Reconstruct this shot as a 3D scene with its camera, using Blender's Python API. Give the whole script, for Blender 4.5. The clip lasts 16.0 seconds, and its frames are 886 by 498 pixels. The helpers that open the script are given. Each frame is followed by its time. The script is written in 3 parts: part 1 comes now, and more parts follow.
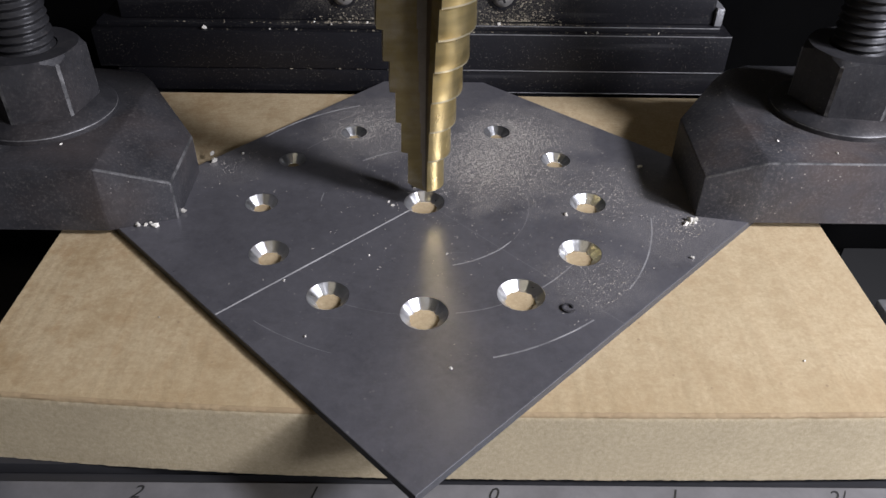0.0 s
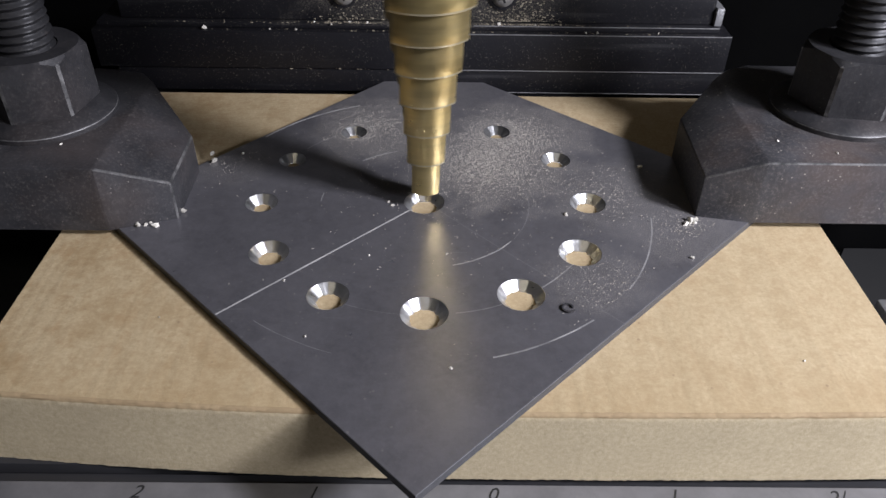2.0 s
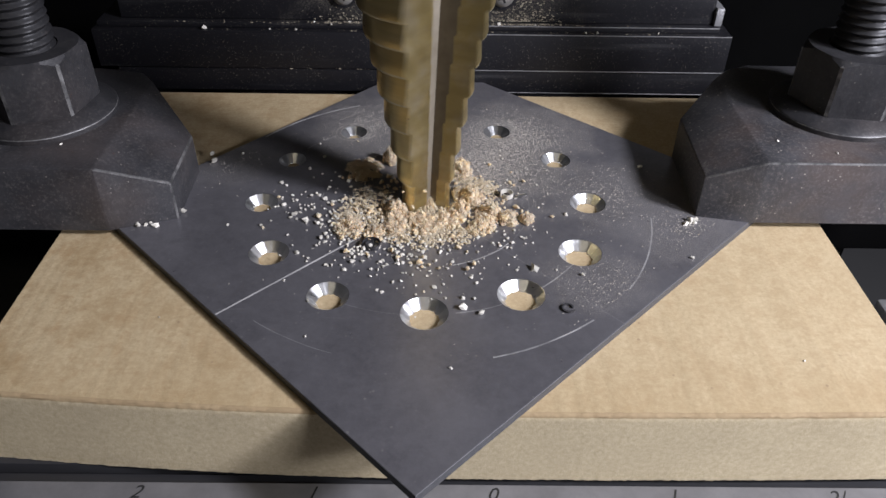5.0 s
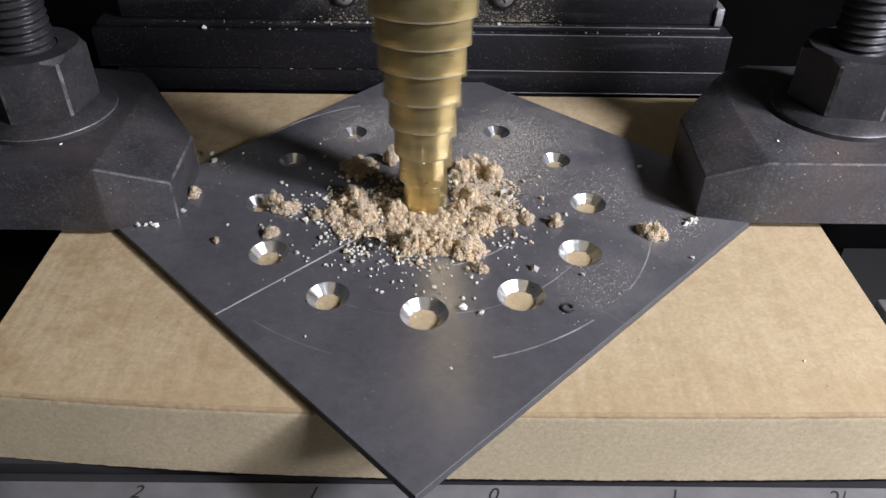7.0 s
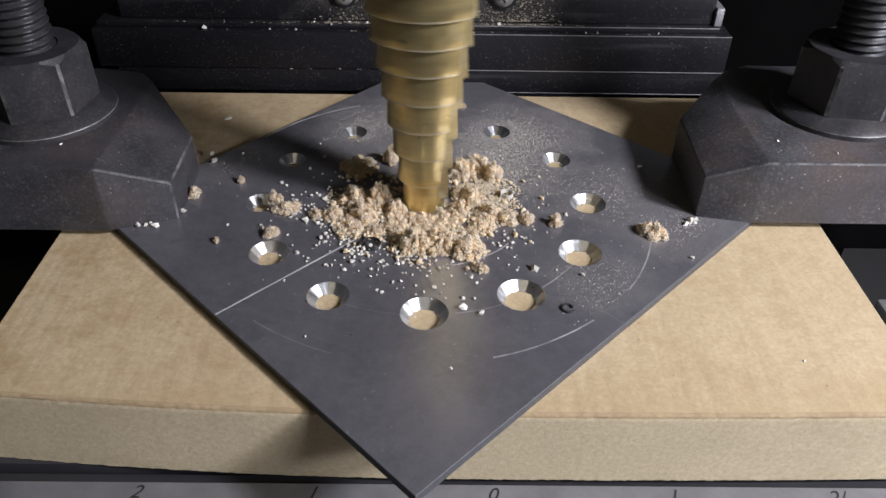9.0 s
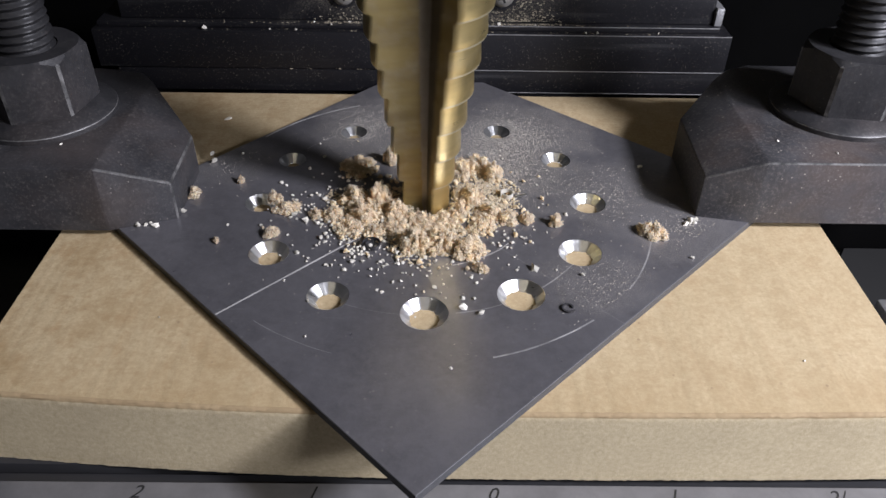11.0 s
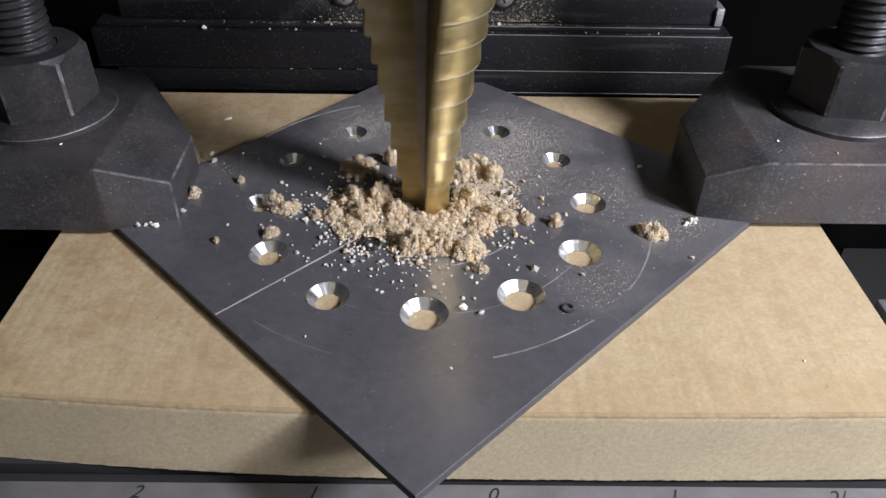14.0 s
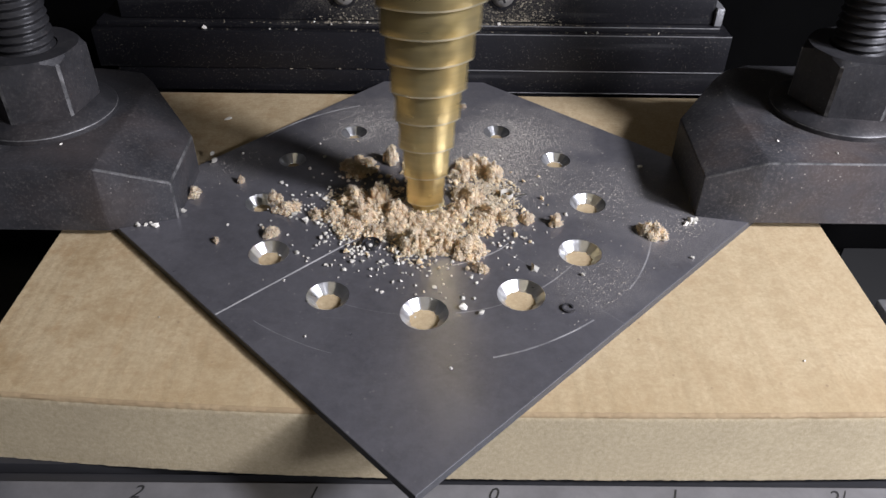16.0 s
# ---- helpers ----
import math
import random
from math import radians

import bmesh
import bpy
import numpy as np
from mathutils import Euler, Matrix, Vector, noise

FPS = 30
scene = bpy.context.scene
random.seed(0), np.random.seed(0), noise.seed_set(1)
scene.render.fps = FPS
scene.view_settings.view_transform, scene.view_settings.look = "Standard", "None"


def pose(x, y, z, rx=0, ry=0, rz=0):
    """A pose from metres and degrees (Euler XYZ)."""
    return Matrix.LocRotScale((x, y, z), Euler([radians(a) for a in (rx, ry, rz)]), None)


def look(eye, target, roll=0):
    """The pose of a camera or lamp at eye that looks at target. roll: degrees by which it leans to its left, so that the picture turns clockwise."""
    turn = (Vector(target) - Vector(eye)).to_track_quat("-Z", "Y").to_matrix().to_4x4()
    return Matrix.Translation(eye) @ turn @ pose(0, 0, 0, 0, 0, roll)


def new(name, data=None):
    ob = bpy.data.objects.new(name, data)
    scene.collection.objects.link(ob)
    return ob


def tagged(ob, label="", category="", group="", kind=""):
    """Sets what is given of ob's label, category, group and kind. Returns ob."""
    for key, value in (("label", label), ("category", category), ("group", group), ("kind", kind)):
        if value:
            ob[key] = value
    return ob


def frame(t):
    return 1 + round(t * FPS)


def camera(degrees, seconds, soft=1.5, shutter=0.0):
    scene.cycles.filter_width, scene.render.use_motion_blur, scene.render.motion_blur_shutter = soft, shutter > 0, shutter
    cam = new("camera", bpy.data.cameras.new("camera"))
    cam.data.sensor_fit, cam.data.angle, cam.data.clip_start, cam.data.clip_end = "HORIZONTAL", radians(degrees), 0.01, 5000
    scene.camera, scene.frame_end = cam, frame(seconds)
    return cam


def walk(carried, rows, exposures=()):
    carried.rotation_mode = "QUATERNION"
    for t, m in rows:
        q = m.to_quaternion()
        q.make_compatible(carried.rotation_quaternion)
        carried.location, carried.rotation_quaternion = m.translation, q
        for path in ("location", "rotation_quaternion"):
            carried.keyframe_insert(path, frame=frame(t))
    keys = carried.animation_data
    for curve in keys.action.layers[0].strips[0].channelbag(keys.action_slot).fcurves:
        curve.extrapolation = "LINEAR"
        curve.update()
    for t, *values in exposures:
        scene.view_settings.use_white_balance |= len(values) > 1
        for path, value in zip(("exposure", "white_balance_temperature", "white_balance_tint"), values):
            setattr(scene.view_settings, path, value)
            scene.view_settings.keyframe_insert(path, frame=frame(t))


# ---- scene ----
# All lengths below are in millimetres (the top of the steel plate is z = 0) and turned into metres by MM.
MM = 0.001


def mm(x, y, z):
    return Vector((x, y, z)) * MM


# ---- camera: stands still ----
cam = camera(59.94, 16.0, soft=1.5, shutter=0.15)
STAND = pose(0.002438, -0.116662, 0.079020, 0, 0, -0.504) @ pose(0, 0, 0, 90 - 37.595, 0, 0) @ pose(0, 0, 0, 0, 0, 0.909)
walk(cam, [(0.0, STAND), (16.0, STAND)], [(0.0, 0.06), (1.0, 0.10), (2.0, 0.15), (3.0, 0.19), (16.0, 0.19)])

# ---- light: a dim workshop, one work lamp at the operator's right, and an added fill ----
world = bpy.data.worlds.new("workshop_gloom")
scene.world = world
world.use_nodes = True
world.node_tree.nodes["Background"].inputs[0].default_value = (0.6, 0.65, 0.75, 1)
world.node_tree.nodes["Background"].inputs[1].default_value = 0.022


def lamp(name, eye, target, size, watts, colour):
    data = bpy.data.lights.new(name, "AREA")
    data.shape, data.size, data.energy, data.color = "DISK", size, watts, colour
    ob = new(name, data)
    ob.matrix_world = look(eye, target)
    return ob


lamp("work_lamp", (0.252, -0.136, 0.198), (0, 0, 0), 0.055, 1.44, (0.95, 0.955, 1.08))
lamp("bench_lamp", (0.262, -0.255, 0.165), (0, 0, 0), 0.06, 0.50, (0.95, 0.955, 1.08))
# unseen warm fill, added to lift the shadows from above
lamp("fill_lamp", (-0.12, -0.36, 0.56), (0, 0, 0), 0.28, 0.19, (1.0, 0.88, 0.68))


# ---- materials ----
class Nodes:
    """A small builder for node materials."""

    def __init__(self, name):
        self.mat = bpy.data.materials.new(name)
        self.mat.use_nodes = True
        self.tree = self.mat.node_tree
        self.bsdf = self.tree.nodes["Principled BSDF"]
        self.coord = self.tree.nodes.new("ShaderNodeTexCoord").outputs["Object"]

    def put(self, socket, value):
        if isinstance(value, bpy.types.NodeSocket):
            self.tree.links.new(value, socket)
        elif isinstance(value, tuple) and len(value) == 3 and socket.type == "RGBA":
            socket.default_value = (*value, 1)
        else:
            socket.default_value = value

    def noise(self, scale, detail=4, rough=0.6, vector=None, stretch=None):
        n = self.tree.nodes.new("ShaderNodeTexNoise")
        v = vector or self.coord
        if stretch:
            m = self.tree.nodes.new("ShaderNodeMapping")
            m.inputs["Scale"].default_value = stretch
            self.put(m.inputs["Vector"], v)
            v = m.outputs[0]
        self.put(n.inputs["Vector"], v)
        n.inputs["Scale"].default_value, n.inputs["Detail"].default_value, n.inputs["Roughness"].default_value = scale, detail, rough
        return n.outputs["Fac"]

    def spots(self, scale, feature="F1", randomness=1.0):
        n = self.tree.nodes.new("ShaderNodeTexVoronoi")
        n.feature = feature
        self.put(n.inputs["Vector"], self.coord)
        n.inputs["Scale"].default_value, n.inputs["Randomness"].default_value = scale, randomness
        return n.outputs["Distance"]

    def ramp(self, fac, *stops):
        n = self.tree.nodes.new("ShaderNodeValToRGB")
        e = n.color_ramp.elements
        while len(e) < len(stops):
            e.new(0.5)
        for el, (at, col) in zip(e, stops):
            el.position = at
            el.color = (*col, 1) if isinstance(col, tuple) else (col, col, col, 1)
        self.put(n.inputs[0], fac)
        return n.outputs[0]

    def math(self, op, a, b=0.0, c=0.0):
        n = self.tree.nodes.new("ShaderNodeMath")
        n.operation = op
        for s, v in zip(n.inputs, (a, b, c)):
            self.put(s, v)
        return n.outputs[0]

    def mix(self, fac, a, b):
        n = self.tree.nodes.new("ShaderNodeMix")
        n.data_type = "RGBA"
        self.put(n.inputs[0], fac), self.put(n.inputs[6], a), self.put(n.inputs[7], b)
        return n.outputs[2]

    def xyz(self):
        n = self.tree.nodes.new("ShaderNodeSeparateXYZ")
        self.put(n.inputs[0], self.coord)
        return n.outputs[0], n.outputs[1], n.outputs[2]

    def random(self):
        return self.tree.nodes.new("ShaderNodeObjectInfo").outputs["Random"]

    def island(self):
        return self.tree.nodes.new("ShaderNodeNewGeometry").outputs["Random Per Island"]

    def bump(self, height, strength, distance):
        n = self.tree.nodes.new("ShaderNodeBump")
        n.inputs["Strength"].default_value, n.inputs["Distance"].default_value = strength, distance
        self.put(n.inputs["Height"], height)
        self.put(self.bsdf.inputs["Normal"], n.outputs[0])

    def done(self, colour, rough, metal=0.0, **more):
        self.put(self.bsdf.inputs["Base Color"], colour)
        self.put(self.bsdf.inputs["Roughness"], rough)
        self.put(self.bsdf.inputs["Metallic"], metal)
        for key, value in more.items():
            self.put(self.bsdf.inputs[key.replace("_", " ")], value)
        return self.mat


def plate_steel():
    """Dark cold-rolled steel with scribed layout circles, a scribed line, drilling dust and smudges."""
    n = Nodes("plate_steel")
    x, y, _ = n.xyz()
    r = n.math("SQRT", n.math("ADD", n.math("MULTIPLY", x, x), n.math("MULTIPLY", y, y)))
    wob = n.math("MULTIPLY", n.math("SUBTRACT", n.noise(60, 2), 0.5), 0.0006)
    az = n.math("MULTIPLY", n.math("ARCTAN2", y, x), 57.2958)

    def arc(radius, width, first, last, strength):
        d = n.math("ABSOLUTE", n.math("SUBTRACT", n.math("ADD", r, wob), radius))
        within = n.math("MULTIPLY", n.math("GREATER_THAN", az, first), n.math("LESS_THAN", az, last))
        return n.math("MULTIPLY", n.math("MULTIPLY", n.math("LESS_THAN", d, width * 0.85), within), strength)
    scribe = 0.0
    for spec in ((0.0190, 0.00014, 108, 131, 0.9), (0.0190, 0.00012, -75, -38, 0.75), (0.0190, 0.0001, 172, 180, 0.5), (0.0190, 0.00007, -35, 10, 0.3),
                 (0.0305, 0.0001, 128, 142, 0.5), (0.0305, 0.0001, 98, 114, 0.4), (0.0305, 0.00012, -80, -66, 0.5), (0.0305, 0.00012, -54, -36, 0.6), (0.0305, 0.00006, -115, -95, 0.25),
                 (0.0407, 0.00018, 112, 145, 1.0), (0.0407, 0.00016, -75, -50, 0.6), (0.0407, 0.00014, -36, -6, 0.5), (0.0407, 0.00007, -128, -108, 0.3)):
        scribe = n.math("MAXIMUM", scribe, arc(*spec))
    scribe = n.math("MULTIPLY", scribe, n.ramp(n.noise(260, 3), (0.30, 0.35), (0.60, 1.0)))
    d = n.math("ABSOLUTE", n.math("SUBTRACT", n.math("MULTIPLY", x, 0.705), n.math("MULTIPLY", y, 0.709)))
    line = n.math("MULTIPLY", n.math("MULTIPLY", n.math("LESS_THAN", d, 0.00016), n.math("LESS_THAN", x, -0.002)), n.ramp(n.noise(150, 3), (0.3, 0.55), (0.6, 0.95)))
    d2 = n.math("ABSOLUTE", n.math("ADD", n.math("MULTIPLY", x, 0.72), n.math("MULTIPLY", y, 0.69)))
    faint = n.math("MULTIPLY", n.math("MULTIPLY", n.math("LESS_THAN", d2, 0.00009), n.math("GREATER_THAN", x, 0.0)), 0.10)
    faint2 = n.math("MULTIPLY", n.math("MULTIPLY", n.math("LESS_THAN", d, 0.00007), n.math("GREATER_THAN", x, 0.006)), 0.12)
    scribe = n.math("MAXIMUM", n.math("MAXIMUM", scribe, line), n.math("MAXIMUM", faint, faint2))
    # random hairline scratches along two directions
    hair = n.ramp(n.noise(900, 2, 0.5, stretch=(0.05, 1.0, 1.0)), (0.71, 0.0), (0.76, 1.0))
    smudge = n.noise(38, 5, 0.65)
    # fine rings of dust thrown round two of the far holes
    rings = 0.0
    for hx, hy, reach in ((0.0146, 0.0266, 0.0072), (-0.0153, 0.0258, 0.0052)):
        q = n.math("SQRT", n.math("ADD", n.math("POWER", n.math("SUBTRACT", x, hx), 2.0), n.math("POWER", n.math("SUBTRACT", y, hy), 2.0)))
        wave = n.ramp(n.math("SINE", n.math("MULTIPLY", n.math("ADD", q, n.math("MULTIPLY", wob, 0.5)), 7400.0)), (0.35, 0.0), (0.9, 1.0))
        rings = n.math("MAXIMUM", rings, n.math("MULTIPLY", wave, n.ramp(n.math("DIVIDE", q, reach), (0.75, 1.0), (1.0, 0.0))))
    dust_patch = 0.0
    for bx, by, reach, amount in ((0.013, 0.015, 0.021, 1.0), (0.020, 0.027, 0.018, 0.95), (-0.010, 0.028, 0.018, 0.9), (0.034, 0.003, 0.015, 0.55), (0.046, -0.008, 0.014, 0.5),
                                  (0.028, -0.022, 0.011, 0.5), (-0.038, 0.013, 0.010, 0.4), (0.0, 0.045, 0.018, 0.3)):
        q = n.math("SQRT", n.math("ADD", n.math("POWER", n.math("SUBTRACT", x, bx), 2.0), n.math("POWER", n.math("SUBTRACT", y, by), 2.0)))
        q = n.math("SUBTRACT", 1.0, n.math("DIVIDE", q, reach))
        q = n.math("ADD", q, n.math("MULTIPLY", n.math("SUBTRACT", n.noise(140, 4), 0.5), 1.1))
        dust_patch = n.math("MAXIMUM", dust_patch, n.math("MULTIPLY", n.ramp(q, (0.05, 0.0), (0.4, 1.0)), amount))
    grains = n.ramp(n.noise(5200, 2, 0.7), (0.50, 0.0), (0.64, 0.85))
    stray = n.ramp(n.spots(620), (0.08, 1.0), (0.16, 0.0))
    stray = n.math("MULTIPLY", stray, n.ramp(n.noise(190, 3), (0.50, 0.0), (0.58, 1.0)))
    dust = n.math("MINIMUM", n.math("ADD", n.math("MAXIMUM", n.math("MULTIPLY", dust_patch, grains), n.math("MULTIPLY", rings, n.ramp(n.noise(2600, 2), (0.36, 0.1), (0.6, 1.0)))), n.math("MULTIPLY", stray, 0.22)), 1.0)
    base = n.mix(n.ramp(smudge, (0.3, 0.0), (0.7, 1.0)), (0.128, 0.125, 0.136), (0.215, 0.210, 0.222))
    mottle = n.ramp(n.noise(520, 8, 0.82), (0.36, 0.0), (0.64, 1.0))
    base = n.mix(n.math("MULTIPLY", mottle, 0.45), base, (0.25, 0.244, 0.262))
    scuffed = n.math("MULTIPLY", n.ramp(n.noise(95, 7, 0.8), (0.52, 0.0), (0.70, 1.0)), 0.4)
    base = n.mix(scuffed, base, (0.085, 0.083, 0.09))
    base = n.mix(n.math("MULTIPLY", hair, 0.25), base, (0.5, 0.5, 0.5))
    base = n.mix(n.math("MULTIPLY", scribe, 0.85), base, (0.75, 0.74, 0.72))
    base = n.mix(n.math("MULTIPLY", dust, 0.66), base, (0.62, 0.57, 0.48))
    base = n.mix(n.math("MULTIPLY", dust_patch, 0.16), base, (0.36, 0.335, 0.30))
    soft = n.math("MAXIMUM", dust, n.math("MULTIPLY", scribe, 0.6))
    metal = n.math("SUBTRACT", 0.52, n.math("MULTIPLY", soft, 0.6))
    rough = n.math("ADD", n.ramp(n.noise(120, 5), (0.3, 0.27), (0.7, 0.36)), n.math("MULTIPLY", soft, 0.4))
    n.bump(n.math("ADD", n.noise(1500, 3), n.math("MULTIPLY", scribe, -0.8)), 0.10, 0.0002)
    return n.done(base, rough, metal)


def bright_steel():
    n = Nodes("cut_bright_steel")
    n.bump(n.noise(2500, 2, 0.5, stretch=(1, 1, 4)), 0.25, 0.0001)
    return n.done(n.mix(n.noise(700), (0.60, 0.60, 0.60), (0.82, 0.82, 0.81)), n.ramp(n.noise(500), (0.3, 0.27), (0.7, 0.38)), 1.0)


def mdf_skin():
    n = Nodes("board_skin")
    x, y, _ = n.xyz()
    stain = n.ramp(n.noise(85, 9, 0.82), (0.47, 0.0), (0.66, 1.0))
    # handled brown towards the front-left part and along the front arris
    left = n.ramp(n.math("ADD", n.math("MULTIPLY", x, -9.0), n.noise(40, 4)), (0.5, 0.35), (1.05, 1.0))
    arris = n.ramp(n.math("ADD", n.math("MULTIPLY", n.math("ADD", y, 0.0485), 45.0), n.math("MULTIPLY", n.noise(55, 4), 0.9)), (0.45, 1.0), (1.0, 0.0))
    fibre = n.noise(1500, 6, 0.8)
    blotch = n.noise(420, 5, 0.75)
    base = n.mix(n.ramp(fibre, (0.3, 0.0), (0.72, 1.0)), (0.41, 0.312, 0.178), (0.59, 0.475, 0.295))
    base = n.mix(n.ramp(blotch, (0.40, 0.4), (0.56, 0.0)), base, (0.39, 0.28, 0.155))
    base = n.mix(n.math("MULTIPLY", n.math("MULTIPLY", stain, left), 0.8), base, (0.31, 0.20, 0.09))
    patch = n.math("MULTIPLY", n.ramp(n.noise(190, 8, 0.82), (0.52, 0.0), (0.64, 1.0)), left)
    base = n.mix(n.math("MULTIPLY", patch, 0.7), base, (0.36, 0.235, 0.115))
    base = n.mix(n.math("MULTIPLY", arris, 0.38), base, (0.36, 0.25, 0.12))
    fleck = n.ramp(n.spots(420), (0.06, 1.0), (0.13, 0.0))
    fleck = n.math("MULTIPLY", fleck, n.ramp(n.noise(230, 2), (0.55, 0.0), (0.62, 1.0)))
    base = n.mix(n.math("MULTIPLY", fleck, 0.55), base, (0.22, 0.14, 0.08))
    n.bump(n.math("ADD", fibre, n.noise(420, 4)), 0.16, 0.0005)
    return n.done(base, 0.72)


def mdf_core():
    n = Nodes("board_core")
    grain = n.noise(1300, 6, 0.8)
    base = n.mix(n.ramp(grain, (0.32, 0.0), (0.7, 1.0)), (0.50, 0.405, 0.245), (0.71, 0.605, 0.41))
    base = n.mix(n.ramp(n.noise(60, 4), (0.4, 0.0), (0.7, 0.3)), base, (0.42, 0.34, 0.22))
    n.bump(n.math("ADD", grain, n.noise(350, 3)), 0.16, 0.0005)
    return n.done(base, 0.9)


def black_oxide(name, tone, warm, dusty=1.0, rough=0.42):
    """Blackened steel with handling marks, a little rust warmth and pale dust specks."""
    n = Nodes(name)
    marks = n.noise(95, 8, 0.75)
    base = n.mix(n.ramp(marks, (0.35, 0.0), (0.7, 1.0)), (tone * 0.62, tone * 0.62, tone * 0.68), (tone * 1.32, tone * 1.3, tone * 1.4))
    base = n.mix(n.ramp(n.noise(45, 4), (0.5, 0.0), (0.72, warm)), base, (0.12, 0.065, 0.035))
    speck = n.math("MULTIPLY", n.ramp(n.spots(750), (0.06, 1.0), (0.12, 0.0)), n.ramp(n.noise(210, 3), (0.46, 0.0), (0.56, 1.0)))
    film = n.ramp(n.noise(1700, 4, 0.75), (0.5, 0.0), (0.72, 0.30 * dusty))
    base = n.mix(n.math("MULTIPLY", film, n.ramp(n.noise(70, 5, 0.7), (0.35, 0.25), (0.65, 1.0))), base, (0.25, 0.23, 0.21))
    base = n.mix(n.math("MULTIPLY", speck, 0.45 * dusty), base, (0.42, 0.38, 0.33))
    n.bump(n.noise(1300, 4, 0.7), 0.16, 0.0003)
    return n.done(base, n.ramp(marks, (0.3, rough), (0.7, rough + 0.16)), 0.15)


def worn_edge():
    n = Nodes("worn_steel_edge")
    return n.done(n.mix(n.ramp(n.noise(240, 5, 0.7), (0.40, 0.0), (0.66, 1.0)), (0.06, 0.06, 0.06), (0.26, 0.255, 0.25)), 0.45, 0.4)


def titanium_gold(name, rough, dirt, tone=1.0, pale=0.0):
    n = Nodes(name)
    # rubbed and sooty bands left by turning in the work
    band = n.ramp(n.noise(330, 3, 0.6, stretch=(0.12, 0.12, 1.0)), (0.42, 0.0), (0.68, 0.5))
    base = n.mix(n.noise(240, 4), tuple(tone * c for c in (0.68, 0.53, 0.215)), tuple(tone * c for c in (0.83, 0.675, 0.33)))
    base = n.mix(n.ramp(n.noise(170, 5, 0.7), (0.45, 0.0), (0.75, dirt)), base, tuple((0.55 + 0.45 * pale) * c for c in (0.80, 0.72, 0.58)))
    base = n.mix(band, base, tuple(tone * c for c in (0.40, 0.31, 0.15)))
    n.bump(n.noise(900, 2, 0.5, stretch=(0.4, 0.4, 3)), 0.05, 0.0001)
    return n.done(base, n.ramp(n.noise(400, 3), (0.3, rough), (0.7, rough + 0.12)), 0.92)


def crumb(name, dark, light, soft=0.0):
    n = Nodes(name)
    tone = n.math("ADD", n.math("MULTIPLY", n.island(), 0.1), n.math("MULTIPLY", n.noise(420, 4), 0.9))
    n.bump(n.noise(5000, 3), 0.2, 0.0002)
    n.bsdf.inputs["Subsurface Radius"].default_value = (1.0, 0.85, 0.7)
    return n.done(n.mix(tone, dark, light), 0.95, 0.0, Subsurface_Weight=soft, Subsurface_Scale=0.0012, Specular_IOR_Level=0.2)


def chip_metal():
    n = Nodes("steel_chip")
    return n.done(n.mix(n.random(), (0.50, 0.48, 0.42), (0.84, 0.80, 0.71)), 0.55, 0.05)


def plain(name, low, high, scale, rough, metal=0.0, bump=0.1, gloss=0.5):
    n = Nodes(name)
    f = n.noise(scale, 5, 0.65)
    n.bump(n.noise(scale * 8, 3), bump, 0.0004)
    return n.done(n.mix(f, low, high), rough, metal, Specular_IOR_Level=gloss)


PLATE, BRIGHT, SKIN, CORE = plate_steel(), bright_steel(), mdf_skin(), mdf_core()
# right clamp's oxide: more dust, and a raised tone for the stronger light there
OXIDE, DUSTY_LIT_OXIDE, NUT_OXIDE, WORN = black_oxide("clamp_oxide", 0.045, 0.15, 1.0, 0.42), black_oxide("dusty_lit_clamp_oxide", 0.066, 0.35, 2.2, 0.46), black_oxide("nut_oxide", 0.033, 0.1, 0.6, 0.4), worn_edge()


def rail_black():
    n = Nodes("rail_black")
    x, y, z = n.xyz()
    base = n.mix(n.noise(90, 5), (0.004, 0.004, 0.0056), (0.0115, 0.0113, 0.014))
    speck = n.math("MULTIPLY", n.ramp(n.noise(2600, 2, 0.6), (0.63, 0.0), (0.70, 1.0)), n.ramp(n.noise(120, 5, 0.75), (0.42, 0.06), (0.70, 0.6)))
    near = n.math("MULTIPLY", n.math("GREATER_THAN", z, 0.0285), n.ramp(n.math("ADD", n.math("MULTIPLY", n.math("ABSOLUTE", x), -16.0), n.noise(110, 3)), (0.0, 0.0), (0.45, 1.0)))
    pile = n.math("MULTIPLY", near, n.ramp(n.noise(2800, 2, 0.6), (0.46, 0.0), (0.58, 1.0)))
    dust = n.math("MAXIMUM", n.math("MULTIPLY", speck, 0.8), n.math("MULTIPLY", pile, 0.3))
    scuff = n.ramp(n.noise(500, 3, 0.6, stretch=(0.06, 1, 1)), (0.60, 0.0), (0.72, 0.25))
    base = n.mix(scuff, base, (0.075, 0.075, 0.075))
    base = n.mix(dust, base, (0.34, 0.31, 0.25))
    n.bump(n.noise(1200, 3), 0.15, 0.0003)
    return n.done(base, n.math("ADD", 0.5, n.math("MULTIPLY", dust, 0.4)), 0.0, Specular_IOR_Level=0.36)


RAIL = rail_black()
STUD = black_oxide("stud_black", 0.021, 0.5, 0.3, 0.4)
# the flute gold is dirtier, and toned down for the shade inside the flutes
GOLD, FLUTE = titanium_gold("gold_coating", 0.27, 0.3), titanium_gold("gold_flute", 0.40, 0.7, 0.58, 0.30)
GOLD_EDGE = plain("worn_step_edge", (0.50, 0.42, 0.22), (0.85, 0.78, 0.58), 420, 0.4, 0.8)
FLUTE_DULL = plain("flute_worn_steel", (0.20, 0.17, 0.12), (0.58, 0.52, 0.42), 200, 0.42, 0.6)
